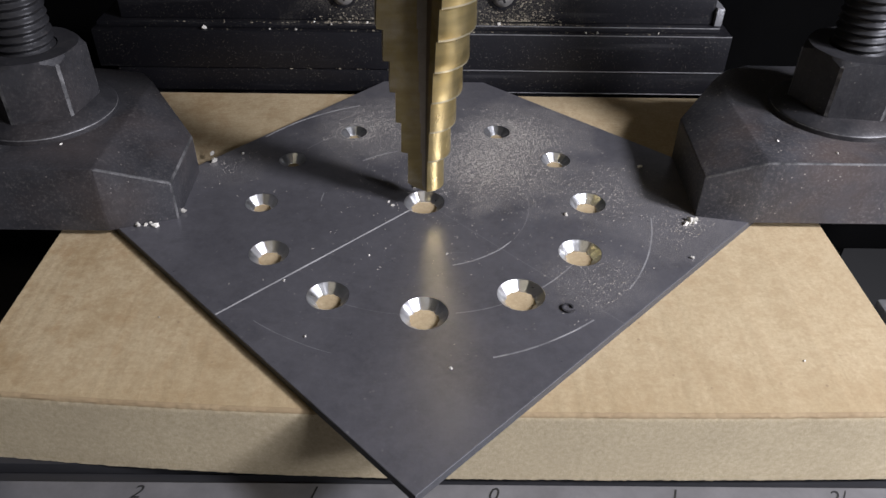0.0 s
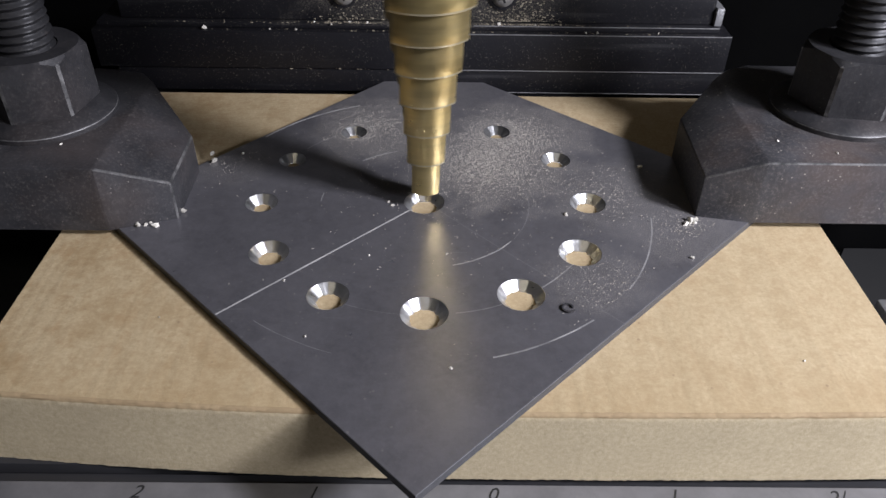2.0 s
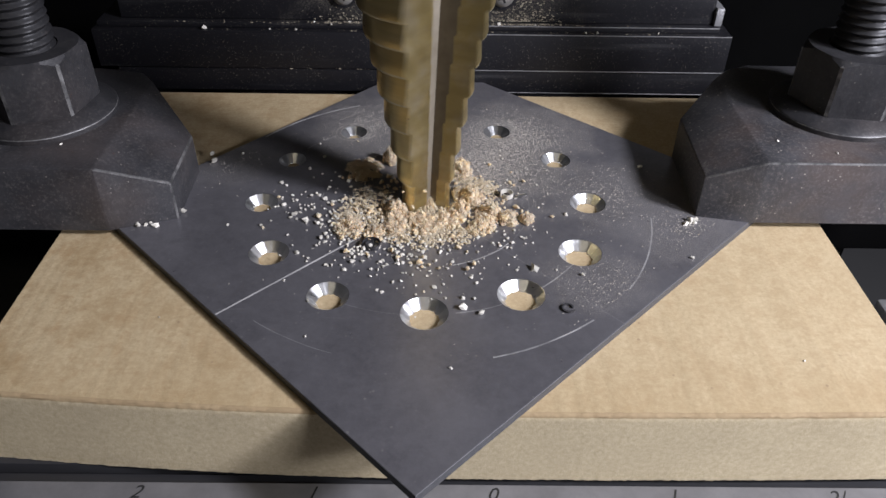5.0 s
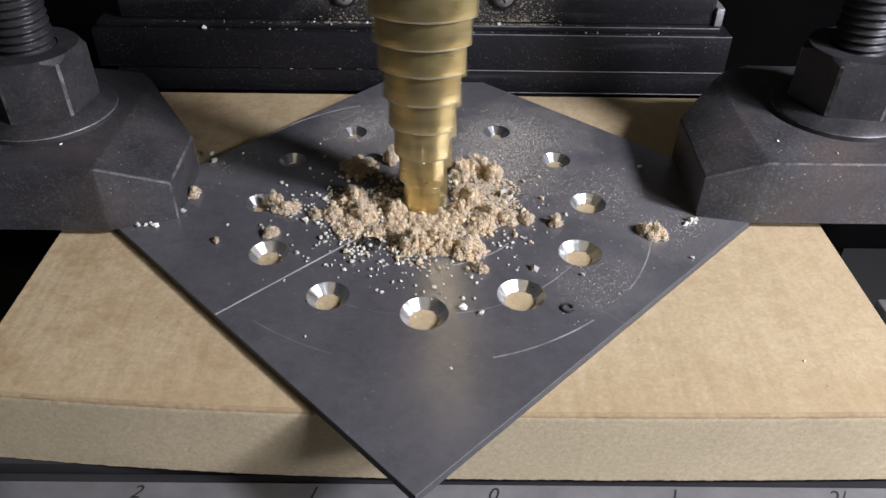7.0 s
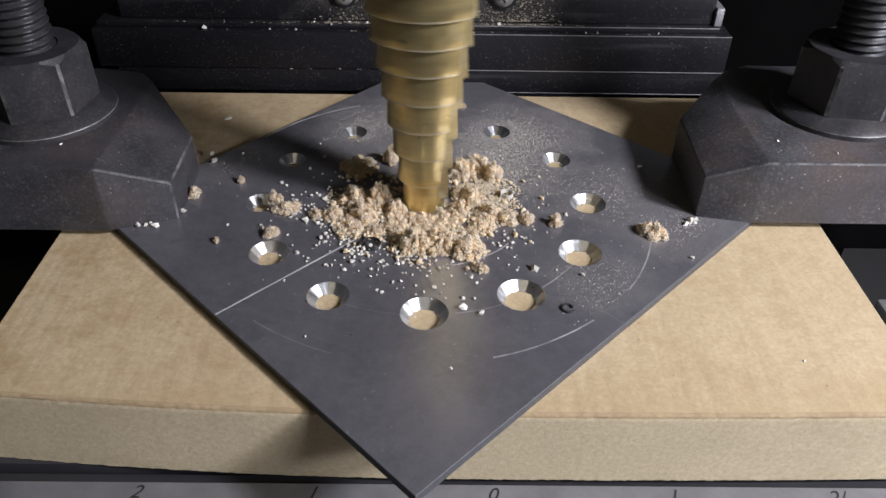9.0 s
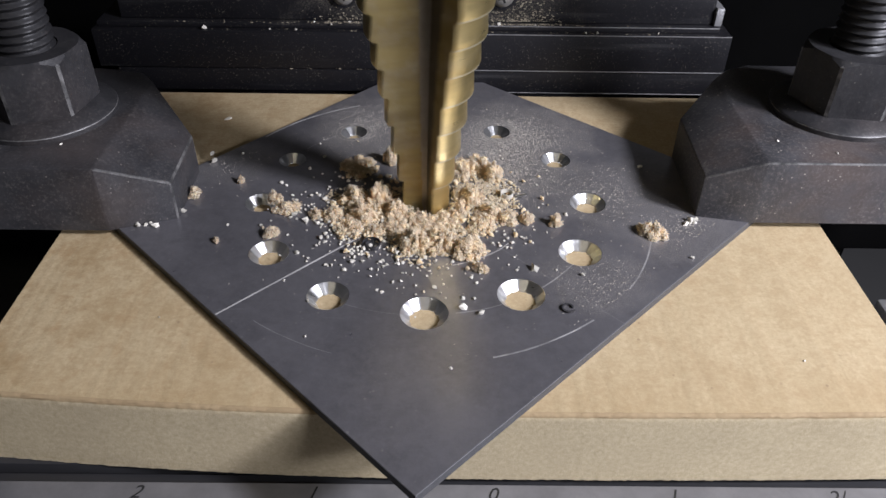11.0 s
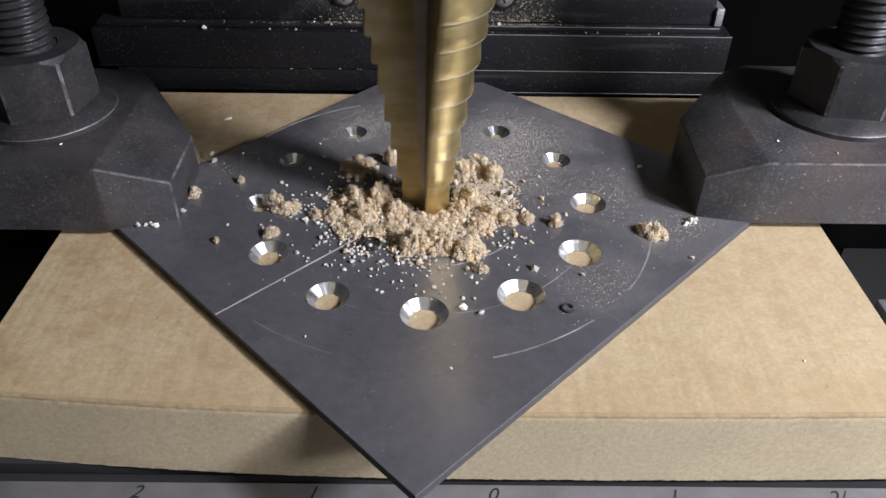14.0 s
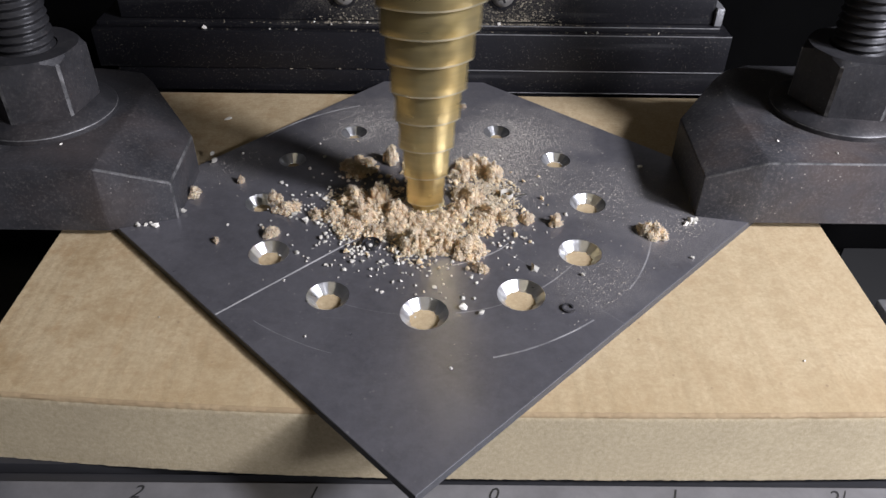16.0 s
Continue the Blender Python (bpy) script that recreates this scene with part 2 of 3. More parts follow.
# shadow in the flute's inner corner, put into the colour
FLUTE_SHADE = plain("flute_shaded_steel", (0.10, 0.08, 0.055), (0.26, 0.22, 0.16), 330, 0.42, 0.75)
WOOD_CRUMB = crumb("wood_crumb", (0.67, 0.485, 0.295), (0.80, 0.61, 0.405), 0.8)
FLOUR = crumb("sawdust_flour", (0.48, 0.39, 0.26), (0.72, 0.585, 0.41), 0.5)
PALE = crumb("pale_grain", (0.46, 0.44, 0.38), (0.84, 0.80, 0.71))
CHIP = chip_metal()
DUST = crumb("dust_grain", (0.28, 0.26, 0.23), (0.66, 0.61, 0.54))
ARRIS = plain("handled_board_arris", (0.25, 0.17, 0.09), (0.46, 0.35, 0.20), 110, 0.8, 0.0, 0.3)
RAIL_DUST = crumb("rail_dust", (0.16, 0.135, 0.09), (0.50, 0.45, 0.35))
TABLE = plain("table_iron", (0.03, 0.03, 0.032), (0.06, 0.06, 0.065), 60, 0.5, 0.4)
RULE = plain("rule_steel", (0.09, 0.09, 0.095), (0.27, 0.27, 0.28), 130, 0.5, 0.25, 0.05)
SHEARED = plain("sheared_edge", (0.07, 0.07, 0.075), (0.13, 0.13, 0.135), 700, 0.6, 0.3, 0.3)
DARK_STEEL = plain("chuck_steel", (0.10, 0.09, 0.08), (0.16, 0.15, 0.13), 200, 0.4, 0.9)
SCREW = plain("dull_screw", (0.06, 0.058, 0.055), (0.50, 0.48, 0.45), 700, 0.4, 0.5, 0.3)
INK = plain("engraved_black", (0.01, 0.01, 0.01), (0.02, 0.02, 0.02), 300, 0.7)
# pale colour of the highlights drawn on the rail edges
EDGE_LIGHT = plain("pale_edge_highlight", (0.04, 0.04, 0.042), (0.46, 0.455, 0.45), 210, 0.5, 0.4, 0.2)
ALU = plain("cut_aluminium", (0.35, 0.35, 0.36), (0.5, 0.5, 0.5), 400, 0.45, 0.7, 0.4)
PAINT = plain("workshop_paint", (0.09, 0.09, 0.09), (0.13, 0.13, 0.13), 6, 0.9)
# almost no albedo or gloss, so that the background stays dark
NEAR_BLACK = plain("near_black", (0.002, 0.002, 0.002), (0.005, 0.005, 0.005), 30, 0.95, gloss=0.0)


# ---- building helpers ----
def part(name, bm, material, parent=None, label="", at=(0, 0, 0), smooth=True, sharp=32):
    """One mesh object from a bmesh built in millimetres, under parent where there is one."""
    bmesh.ops.scale(bm, vec=(MM, MM, MM), verts=bm.verts)
    bmesh.ops.recalc_face_normals(bm, faces=bm.faces)
    mesh = bpy.data.meshes.new(name)
    bm.to_mesh(mesh)
    bm.free()
    for m in material if isinstance(material, (tuple, list)) else (material,):
        mesh.materials.append(m)
    for f in mesh.polygons:
        f.use_smooth = smooth
    if smooth:
        mesh.set_sharp_from_angle(angle=radians(sharp))
    ob = new(name, mesh)
    ob.location = mm(*at)
    ob.parent = parent
    if label:
        ob["label"] = label
    return ob


def thing(name, at, label, category, group="", kind=""):
    ob = new(name)
    ob.empty_display_size = 0.01
    ob.location = mm(*at)
    return tagged(ob, label, category, group, kind)


def block(x0, x1, y0, y1, z0, z1, bevel=0.0, segments=2):
    bm = bmesh.new()
    bmesh.ops.create_cube(bm, size=1)
    bmesh.ops.scale(bm, vec=(x1 - x0, y1 - y0, z1 - z0), verts=bm.verts)
    bmesh.ops.translate(bm, vec=((x0 + x1) / 2, (y0 + y1) / 2, (z0 + z1) / 2), verts=bm.verts)
    if bevel:
        bmesh.ops.bevel(bm, geom=list(bm.edges), offset=bevel, segments=segments, affect="EDGES", profile=0.6)
    return bm


def lathe(profile, steps=48, bm=None, close=True):
    """A turned body from (radius, z) points; end rings are capped."""
    bm = bm or bmesh.new()
    rings = []
    for r, z in profile:
        rings.append([bm.verts.new((r * math.cos(2 * math.pi * i / steps), r * math.sin(2 * math.pi * i / steps), z)) for i in range(steps)])
    for a, b in zip(rings, rings[1:]):
        for i in range(steps):
            bm.faces.new((a[i], a[(i + 1) % steps], b[(i + 1) % steps], b[i]))
    if close:
        bm.faces.new(list(reversed(rings[0])))
        bm.faces.new(rings[-1])
    return bm


def prism(outline, z0, z1):
    bm = bmesh.new()
    low = [bm.verts.new((x, y, z0)) for x, y in outline]
    top = [bm.verts.new((x, y, z1)) for x, y in outline]
    bm.faces.new(list(reversed(low)))
    bm.faces.new(top)
    for i in range(len(low)):
        j = (i + 1) % len(low)
        bm.faces.new((low[i], low[j], top[j], top[i]))
    return bm


def bevel_worn(bm, offset, test, segments=2):
    """Bevel the edges that pass the test, and give the new faces the second material."""
    bm.normal_update()
    edges = [e for e in bm.edges if len(e.link_faces) == 2 and e.calc_face_angle(0) > radians(12) and test(e)]
    made = bmesh.ops.bevel(bm, geom=edges, offset=offset, segments=segments, affect="EDGES", profile=0.5, clamp_overlap=True)
    for f in made["faces"]:
        f.material_index = 1
    return bm


# ---- the room around, plain ----
def room():
    for name, box in (("workshop_floor", (-600, 600, -600, 600, -270, -250)), ("ceiling", (-600, 600, -600, 600, 600, 620)),
                      ("wall_north", (-600, 600, 580, 600, -250, 600)), ("wall_south", (-600, 600, -600, -580, -250, 600)),
                      ("wall_east", (580, 600, -580, 580, -250, 600)), ("wall_west", (-600, -580, -580, 580, -250, 600))):
        tagged(part(name, block(*box), PAINT, smooth=False), "plain grey painted workshop " + name.split("_")[0], "room", kind="structure")


# ---- drill press table, rule and rails ----
def table():
    t = thing("machine_table", (0, 0, -16.0), "black cast iron drill press table under the board", "table", kind="structure")
    part("table_top", block(-140, 84, -46.5, 90, -20, 0.3, 1.0), TABLE, t)
    part("table_front", block(-140, 140, -75, -47.0, -20, -0.95, 0.6), TABLE, t)
    part("side_ledge", block(86, 140, -60, -6.5, -14, -0.5, 0.8), ALU, t, "bright machined side ledge")
    # column added as a dark backdrop that hides the walls, with an apron below
    part("column", block(-170, 170, 130, 200, -234, 300, 8), NEAR_BLACK, t)
    part("table_apron", block(-140, 140, 60, 132, -40, -18, 2), NEAR_BLACK, t)


def rule():
    t = thing("steel_rule", (0, -49.2, -16.9), "grey steel rule with engraved black inch numerals", "rule")
    part("blade", block(-90, 95, -13, 0, 0, 0.9, 0.2), RULE, t)
    for x, text in ((-40.3, "2"), (-15.2, "1"), (10.6, "0"), (36.6, "1"), (60.2, "2/")):
        cu = bpy.data.curves.new("numeral", "FONT")
        cu.body, cu.size, cu.extrude, cu.align_x, cu.shear = text, 3.1 * MM, 0.02 * MM, "CENTER", 0.3
        ob = new("numeral", cu)
        ob.data.materials.append(INK)
        ob.parent, ob.location = t, mm(x, -2.7, 0.93)
    for i in range(-70, 75):
        x = 10.6 + i * 25.4 / 16
        if -85 < x < 90:
            part("graduation", block(x - 0.08, x + 0.08, -12.6, -9.5 if i % 4 else -7.5, 0.9, 0.93), INK, t, smooth=False)


def board():
    """A sawn slab whose front arris and lower edge are slightly furred and uneven."""
    rnd = random.Random(4)
    bm = bmesh.new()
    section = ((-48.5, -14.2, 0.06), (-48.5, -13.9, 0.0), (-48.5, -13.4, 0.0), (-48.5, -2.0, 0.0), (-48.5, -1.4, 0.0), (-48.5, -0.55, 0.05), (-48.4, -0.25, 0.06), (-48.2, -0.06, 0.08), (-47.9, 0.0, 0.06),
               (46.3, 0.0, 0.0), (46.8, -0.5, 0.05), (46.8, -14.2, 0.0))
    rows, count = [], 270
    for i in range(count + 1):
        x = -63.5 + 135.0 * i / count
        # the hand-sawn front wanders back a little towards both ends
        bow = 2.8 * max(0.0, (5 - x) / 62) ** 2 + 0.7 * max(0.0, (x - 20) / 50) ** 2
        rows.append([bm.verts.new((x, y + (bow if y < 0 else 0.0) + rnd.uniform(-j, j), z + rnd.uniform(-j, j) * 0.6)) for y, z, j in section])
    for a, b in zip(rows, rows[1:]):
        for i in range(len(section)):
            j = (i + 1) % len(section)
            f = bm.faces.new((a[i], a[j], b[j], b[i]))
            f.material_index = 0 if i == 8 else 2 if i in (5, 6, 7) else 1
    for f in (bm.faces.new(rows[0]), bm.faces.new(rows[-1])):
        f.material_index = 1
    tagged(part("fibre_board", bm, (SKIN, CORE, ARRIS), at=(0, 0, -1.5)), "tan medium density fibreboard with brown stains on the table", "board")


def rails():
    t = thing("fence_rail", (0, 50, -15.7), "black stepped metal fence rail dusted with swarf behind the board", "rail")
    z = 15.7
    part("rail_foot", block(-74, 66, 2.5, 30, 0, z - 3.2, 0.3), RAIL, t)
    part("lower_rail", block(-72, 68.0, 0.25, 30, z - 2.6, z + 2.9, 0.25), (RAIL,), t)
    part("middle_rail", block(-76, 68.6, -0.1, 30, z + 3.1, z + 11.9, 0.35), (RAIL,), t)
    part("cover_strip", block(-75, 66.0, 1.6, 30, z + 12.0, z + 13.2, 0.2), (RAIL,), t)
    part("upper_rail", block(-70, 64.6, 3.6, 30, z + 13.3, z + 20.6, 0.3), (RAIL,), t)
    part("end_cap", block(64.7, 66.4, 2.6, 12, z + 13.3, z + 17.4, 0.25), ALU, t, "raw grey aluminium end of the rail")
    # thin pale strips stand in for the highlights along the edges of the rails
    for x0, x1, y, zz in ((12, 67.8, 0.2, z - 2.5), (2, 68.3, -0.14, z + 3.15), (5, 68.4, -0.1, z + 11.8), (10, 65.8, 1.6, z + 13.1), (30, 64.4, 3.6, z + 20.5)):
        part("bare_lip", block(x0, x1, y - 0.08, y + 0.1, zz - 0.06, zz + 0.14, 0.03, 1), EDGE_LIGHT, t, smooth=False)
    for x in (-19.3, 16.4):
        s = part("screw", lathe([(2.45, 0), (2.5, 0.5), (2.0, 1.2), (1.2, 1.6)], 28), SCREW, t, "dusty cross-head screw", (x, 3.7, z + 19.4))
        s.rotation_euler = (radians(90), 0, 0)
        for a in (20, 110):
            bm = block(-1.2, 1.2, -0.25, 0.25, 1.35, 1.64)
            c = part("cross_slot", bm, INK, s, smooth=False)
            c.rotation_euler = (0, 0, radians(a))
        w = part("washer", lathe([(3.2, 0), (3.2, 0.4), (2.0, 0.45)], 28), RAIL, t, at=(x, 3.65, z + 19.4))
        w.rotation_euler = (radians(90), 0, 0)
    b = block(-9, 9, -1.2, 1.2, -7, 7, 0.4)
    tagged(part("steel_bracket", b, OXIDE, at=(-75.5, 45, -8.7)), "small dark steel bracket beside the fence rail", "bracket").rotation_euler = (0, 0, radians(55))


# ---- the steel plate with its ring of countersunk holes ----
HOLES = [(0.5, -30.0, 7.45), (15.6, -25.5, 7.6), (26.4, -14.6, 7.3), (29.9, 0.3, 6.6), (25.7, 15.5, 5.9), (14.6, 26.6, 5.6), (-0.2, 30.4, 5.5),
         (-15.3, 25.8, 5.4), (-26.4, 14.4, 5.3), (-29.7, -0.7, 5.9), (-25.7, -15.5, 6.7), (-14.6, -26.2, 6.7), (-0.1, 0.0, 7.4)]
THICK = 1.5


def ring_of(bm, x, y, r, z, steps, facets=0):
    """A ring of points; with facets it is cut into that many chatter flats."""
    ring = []
    for i in range(steps):
        a = 2 * math.pi * i / steps
        k = 1.0
        if facets:
            w = 2 * math.pi / facets
            k = 1 + 0.03 * math.sin(a * 7 + x) + 0.034 * math.sin(a * 13 + 2 * y)
        ring.append(bm.verts.new((x + k * r * math.cos(a), y + k * r * math.sin(a), z)))
    return ring


def loop_edges(bm, vs):
    return [bm.edges.new((vs[i], vs[(i + 1) % len(vs)])) for i in range(len(vs))]


def steel_plate():
    bm = bmesh.new()
    corners = [(0.1, -62.3), (65.6, 2.4), (-0.2, 62.0), (-58.2, -3.8)]
    cx, cy = sum(c[0] for c in corners) / 4, sum(c[1] for c in corners) / 4

    def outline(shrink, z):
        vs = []
        for i in range(4):
            a, b = Vector(corners[i]), Vector(corners[(i + 1) % 4])
            for k in range(12):
                p = a.lerp(b, k / 12)
                d = (p - Vector((cx, cy))).normalized()
                vs.append(bm.verts.new((p.x - d.x * shrink, p.y - d.y * shrink, z)))
        return vs
    top, mid, low = outline(0.10, 0), outline(0.0, -0.07), outline(0.05, -THICK)
    for a, b in ((top, mid), (mid, low)):
        for i in range(len(a)):
            j = (i + 1) % len(a)
            f = bm.faces.new((a[i], a[j], b[j], b[i]))
            f.material_index = 2
    top_edges = [bm.edges.get((top[i], top[(i + 1) % len(top)])) for i in range(len(top))]
    low_edges = [bm.edges.get((low[i], low[(i + 1) % len(low)])) for i in range(len(low))]
    for x, y, d in HOLES:
        steps = 60
        facets = 20
        rim = ring_of(bm, x, y, d / 2, 0, steps)
        lip = ring_of(bm, x, y, d / 2 - 0.07, -0.04, steps)
        reach = max(d / 2 - 1.4, 1.0) if d > 5.8 else d / 2 - 1.55
        bore = ring_of(bm, x, y, reach, -THICK + 0.15, steps, facets)
        out = ring_of(bm, x, y, reach - 0.05, -THICK, steps, facets)
        top_edges += loop_edges(bm, rim)
        low_edges += loop_edges(bm, out)
        for a, b in ((rim, lip), (lip, bore), (bore, out)):
            for i in range(steps):
                j = (i + 1) % steps
                f = bm.faces.new((a[i], a[j], b[j], b[i]))
                f.material_index = 1
    bmesh.ops.triangle_fill(bm, use_beauty=True, edges=top_edges)
    bmesh.ops.triangle_fill(bm, use_beauty=True, edges=low_edges)
    tagged(part("steel_plate", bm, (PLATE, BRIGHT, SHEARED), sharp=9), "dark square steel plate with countersunk holes and scribed circles", "metal plate")


# ---- strap clamps with stud, washer and nut ----
def clamp(side, at, outline, crease_x, nose_x, nose_z, label):
    """outline: footprint in plan; the top slopes from the crease down to the nose."""
    t = thing("strap_clamp", at, label, "clamp", "clamps on the plate")
    bm = prism(outline, 0, 12.3)
    cut = bmesh.ops.bisect_plane(bm, geom=bm.verts[:] + bm.edges[:] + bm.faces[:], plane_co=(crease_x, 0, 0), plane_no=(1, 0, 0))
    for v in bm.verts:
        beyond = (v.co.x - crease_x) * side
        if v.co.z > 6 and beyond > 0.01:
            v.co.z = 12.3 - (12.3 - nose_z) * min(1, beyond / abs(nose_x - crease_x))
    bmesh.ops.remove_doubles(bm, verts=bm.verts, dist=0.01)
    bevel_worn(bm, 0.42 if side > 0 else 0.8, lambda e: all(v.co.z > 5 for v in e.verts) or abs(e.verts[0].co.z - e.verts[1].co.z) > 3)
    for f in bm.faces:
        c = f.calc_center_median()
        if (side > 0 and (c.x - crease_x) * side < 0.8) or (side < 0 and (c.y > -3.0 or c.z < 10.0)) or c.y > 14:
            f.material_index = 0
    part("strap", bm, (OXIDE if side > 0 else DUSTY_LIT_OXIDE, WORN), t)
    return t


def stud_and_nut(t, x, y, turn):
    part("washer", bevel_worn(lathe([(5.6, 0), (12.4, 0), (12.4, 0.9), (12.1, 1.2), (10.2, 2.1), (9.4, 2.4), (5.6, 2.4)], 64), 0.1, lambda e: all(0.8 < v.co.z < 1.0 for v in e.verts)), (NUT_OXIDE, WORN), t, at=(x, y, 12.3))
    # hexagon nut with chamfered corners
    bm = bmesh.new()
    rows = ((0.0, 9.8), (0.9, 9.8), (9.2, 9.8), (10.4, 8.6))
    steps = 48
    rings = []
    for z, reach in rows:
        ring = []
        for i in range(steps):
            a = 2 * math.pi * i / steps
            flat = 8.45 / math.cos((a % (math.pi / 3)) - math.pi / 6)
            ring.append(bm.verts.new((min(flat, reach) * math.cos(a), min(flat, reach) * math.sin(a), z)))
        rings.append(ring)
    # pull the chamfer down only where the corners stand out
    for i, v in enumerate(rings[2]):
        a = 2 * math.pi * i / steps
        flat = 8.45 / math.cos((a % (math.pi / 3)) - math.pi / 6)
        v.co.z = 10.2 - (flat - 8.45) * 0.75
    inner = [bm.verts.new((5.2 * math.cos(2 * math.pi * i / steps), 5.2 * math.sin(2 * math.pi * i / steps), 10.4)) for i in range(steps)]
    well = [bm.verts.new((4.9 * math.cos(2 * math.pi * i / steps), 4.9 * math.sin(2 * math.pi * i / steps), 9.4)) for i in range(steps)]
    rings += [inner, well]
    for a, b in zip(rings, rings[1:]):
        for i in range(steps):
            j = (i + 1) % steps
            bm.faces.new((a[i], a[j], b[j], b[i]))
    bm.faces.new(list(reversed(rings[0])))
    bm.normal_update()
    for e in bm.edges:
        if abs(e.verts[0].co.z - e.verts[1].co.z) > 0.5 and len(e.link_faces) == 2 and e.calc_face_angle(0) > 0.5:
            e.tag = True
    made = bmesh.ops.bevel(bm, geom=[e for e in bm.edges if e.tag], offset=0.38, segments=1, affect="EDGES")
    for f in made["faces"]:
        f.material_index = 1
    n = part("nut", bm, (NUT_OXIDE, WORN), t, "black hexagon nut with worn corners", (x, y, 14.7), sharp=14)
    n.rotation_euler = (0, 0, radians(turn))
    # threaded stud
    bm = bmesh.new()
    pitch, steps, rows = 1.42, 40, []
    for k in range(0, 281):
        z = 14 + k * 0.16
        ring = []
        for i in range(steps):
            ph = (z / pitch + i / steps) % 1.0
            r = 4.35 + 0.62 * min(1.0, max(0.0, 2.4 * (0.5 - abs(ph - 0.5)) - 0.1))
            a = -2 * math.pi * i / steps
            ring.append(bm.verts.new((r * math.cos(a), r * math.sin(a), z)))
        rows.append(ring)
    for a, b in zip(rows, rows[1:]):
        for i in range(steps):
            j = (i + 1) % steps
            bm.faces.new((a[i], a[j], b[j], b[i]))
    bm.faces.new(rows[0]), bm.faces.new(rows[-1])
    part("threaded_stud", bm, STUD, t, "blackened threaded stud", (x, y, 0))


def clamps():
    a = clamp(1, (0, 0, 0), [(-130, -9.8), (-54.3, -9.8), (-43.2, -6.0), (-43.6, 10.0), (-57.0, 27.0), (-66, 29), (-130, 29)], -54.0, -43.4, 7.4,
              "blackened steel strap clamp with worn edges holding the plate corner")
    stud_and_nut(a, -69.1, 9.8, 22)
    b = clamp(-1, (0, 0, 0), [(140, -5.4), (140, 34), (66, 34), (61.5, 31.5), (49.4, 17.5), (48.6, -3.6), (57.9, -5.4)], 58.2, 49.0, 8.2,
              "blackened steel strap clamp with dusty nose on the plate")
    stud_and_nut(b, 77.5, 14.4, 52)


# ---- the step drill ----
RADII = [3.25, 4.35, 5.2, 6.15, 7.1, 8.05, 9.0, 9.9, 10.8, 11.6]
TOPS = [6.4, 12.4, 18.2, 23.8, 29.2, 34.5, 39.2, 43.8, 48.4, 53.0]     # height of each step's top over the tip
HELIX = 0.35     # degrees of twist per mm


def drill_section(r, z):
    """Plan outline of the fluted drill at radius r: two lands and two flutes with a radial cutting face and a long heel face; True marks the lands."""
    apex = 0.26 * (2.9 + max(z, 0) * 0.168)
    pts = []
    for half in (0, 180):
        edge = radians(half + HELIX * z)        # azimuth of the cutting edge
        corner = edge - radians(9)
        ax, ay = apex * math.cos(corner), apex * math.sin(corner)
        face = edge - radians(99)              # direction of the heel face from the flute's corner

        dx, dy = math.cos(face), math.sin(face)
        b = ax * dx + ay * dy
        s = -b + math.sqrt(max(b * b - (apex * apex - r * r), 0.0))
        hx, hy = ax + s * dx, ay + s * dy
        cx, cy = r * math.cos(edge), r * math.sin(edge)
        for k in range(5):
            f = k / 5
            pts.append((hx + (ax - hx) * f, hy + (ay - hy) * f, False))
        for k in range(5):
            f = k / 5
            pts.append((ax + (cx - ax) * f, ay + (cy - ay) * f, False))
        span = (math.atan2(-hy, -hx) - edge) % (2 * math.pi)
        for k in range(18):
            f = k / 18
            rr = r * (1 - 0.015 * f)
            a = edge + span * f
            pts.append((rr * math.cos(a), rr * math.sin(a), True))
    return pts


def step_drill():
    t = thing("step_drill", (0.2, 0, 4.4), "gold titanium-coated step drill with two spiral flutes, dusty from drilling", "drill bit")
    levels = [(0.5, -1.5), (2.2, -0.75), (RADII[0], 0.0)]
    z, edges = 0.0, set()      # edges: the levels at which a rubbed step edge begins
    for i, (r, z1) in enumerate(zip(RADII, TOPS)):
        levels += [(r * (1 - 0.006 * k), z + 0.45 + (z1 - z - 0.5) * k / 3) for k in range(4)]
        if i + 1 < len(RADII):
            edges.add(len(levels))
            levels.append((RADII[i + 1] - 0.10, z1 + 0.10))
        z = z1
    bm = bmesh.new()
    rings, flags = [], []
    for r, zz in levels:
        sec = drill_section(r, zz)
        rings.append([bm.verts.new((x, y, zz)) for x, y, _ in sec])
        flags = [f for _, _, f in sec]
    n = len(flags)
    for k, (a, b) in enumerate(zip(rings, rings[1:])):
        for i in range(n):
            j = (i + 1) % n
            f = bm.faces.new((a[i], a[j], b[j], b[i]))
            # material 4 paints the corner's shadow on the cutting face
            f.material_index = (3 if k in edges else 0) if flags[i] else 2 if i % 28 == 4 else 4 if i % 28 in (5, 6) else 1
    bm.faces.new(list(reversed(rings[0])))
    bm.faces.new(rings[-1])
    part("fluted_body", bm, (GOLD, FLUTE, FLUTE_DULL, GOLD_EDGE, FLUTE_SHADE), t)
    part("shank", bevel_worn(lathe([(5.5, 53.0), (5.5, 92)], 32), 0.3, lambda e: True), (DARK_STEEL, DARK_STEEL), t, "plain round steel shank")
    return t


# ---- swarf and sawdust ----
def crumb_mesh(name, seed, size, material, flat=0.75):
    """One small irregular grain."""
    rnd = random.Random(seed)
    bm = bmesh.new()
    bmesh.ops.create_icosphere(bm, subdivisions=1, radius=0.5)
    sx, sy = rnd.uniform(0.7, 1.3), rnd.uniform(0.6, 1.1)
    for v in bm.verts:
        k = rnd.uniform(0.5, 1.45)
        v.co = Vector((v.co.x * sx * k, v.co.y * sy * k, v.co.z * flat * k)) * size
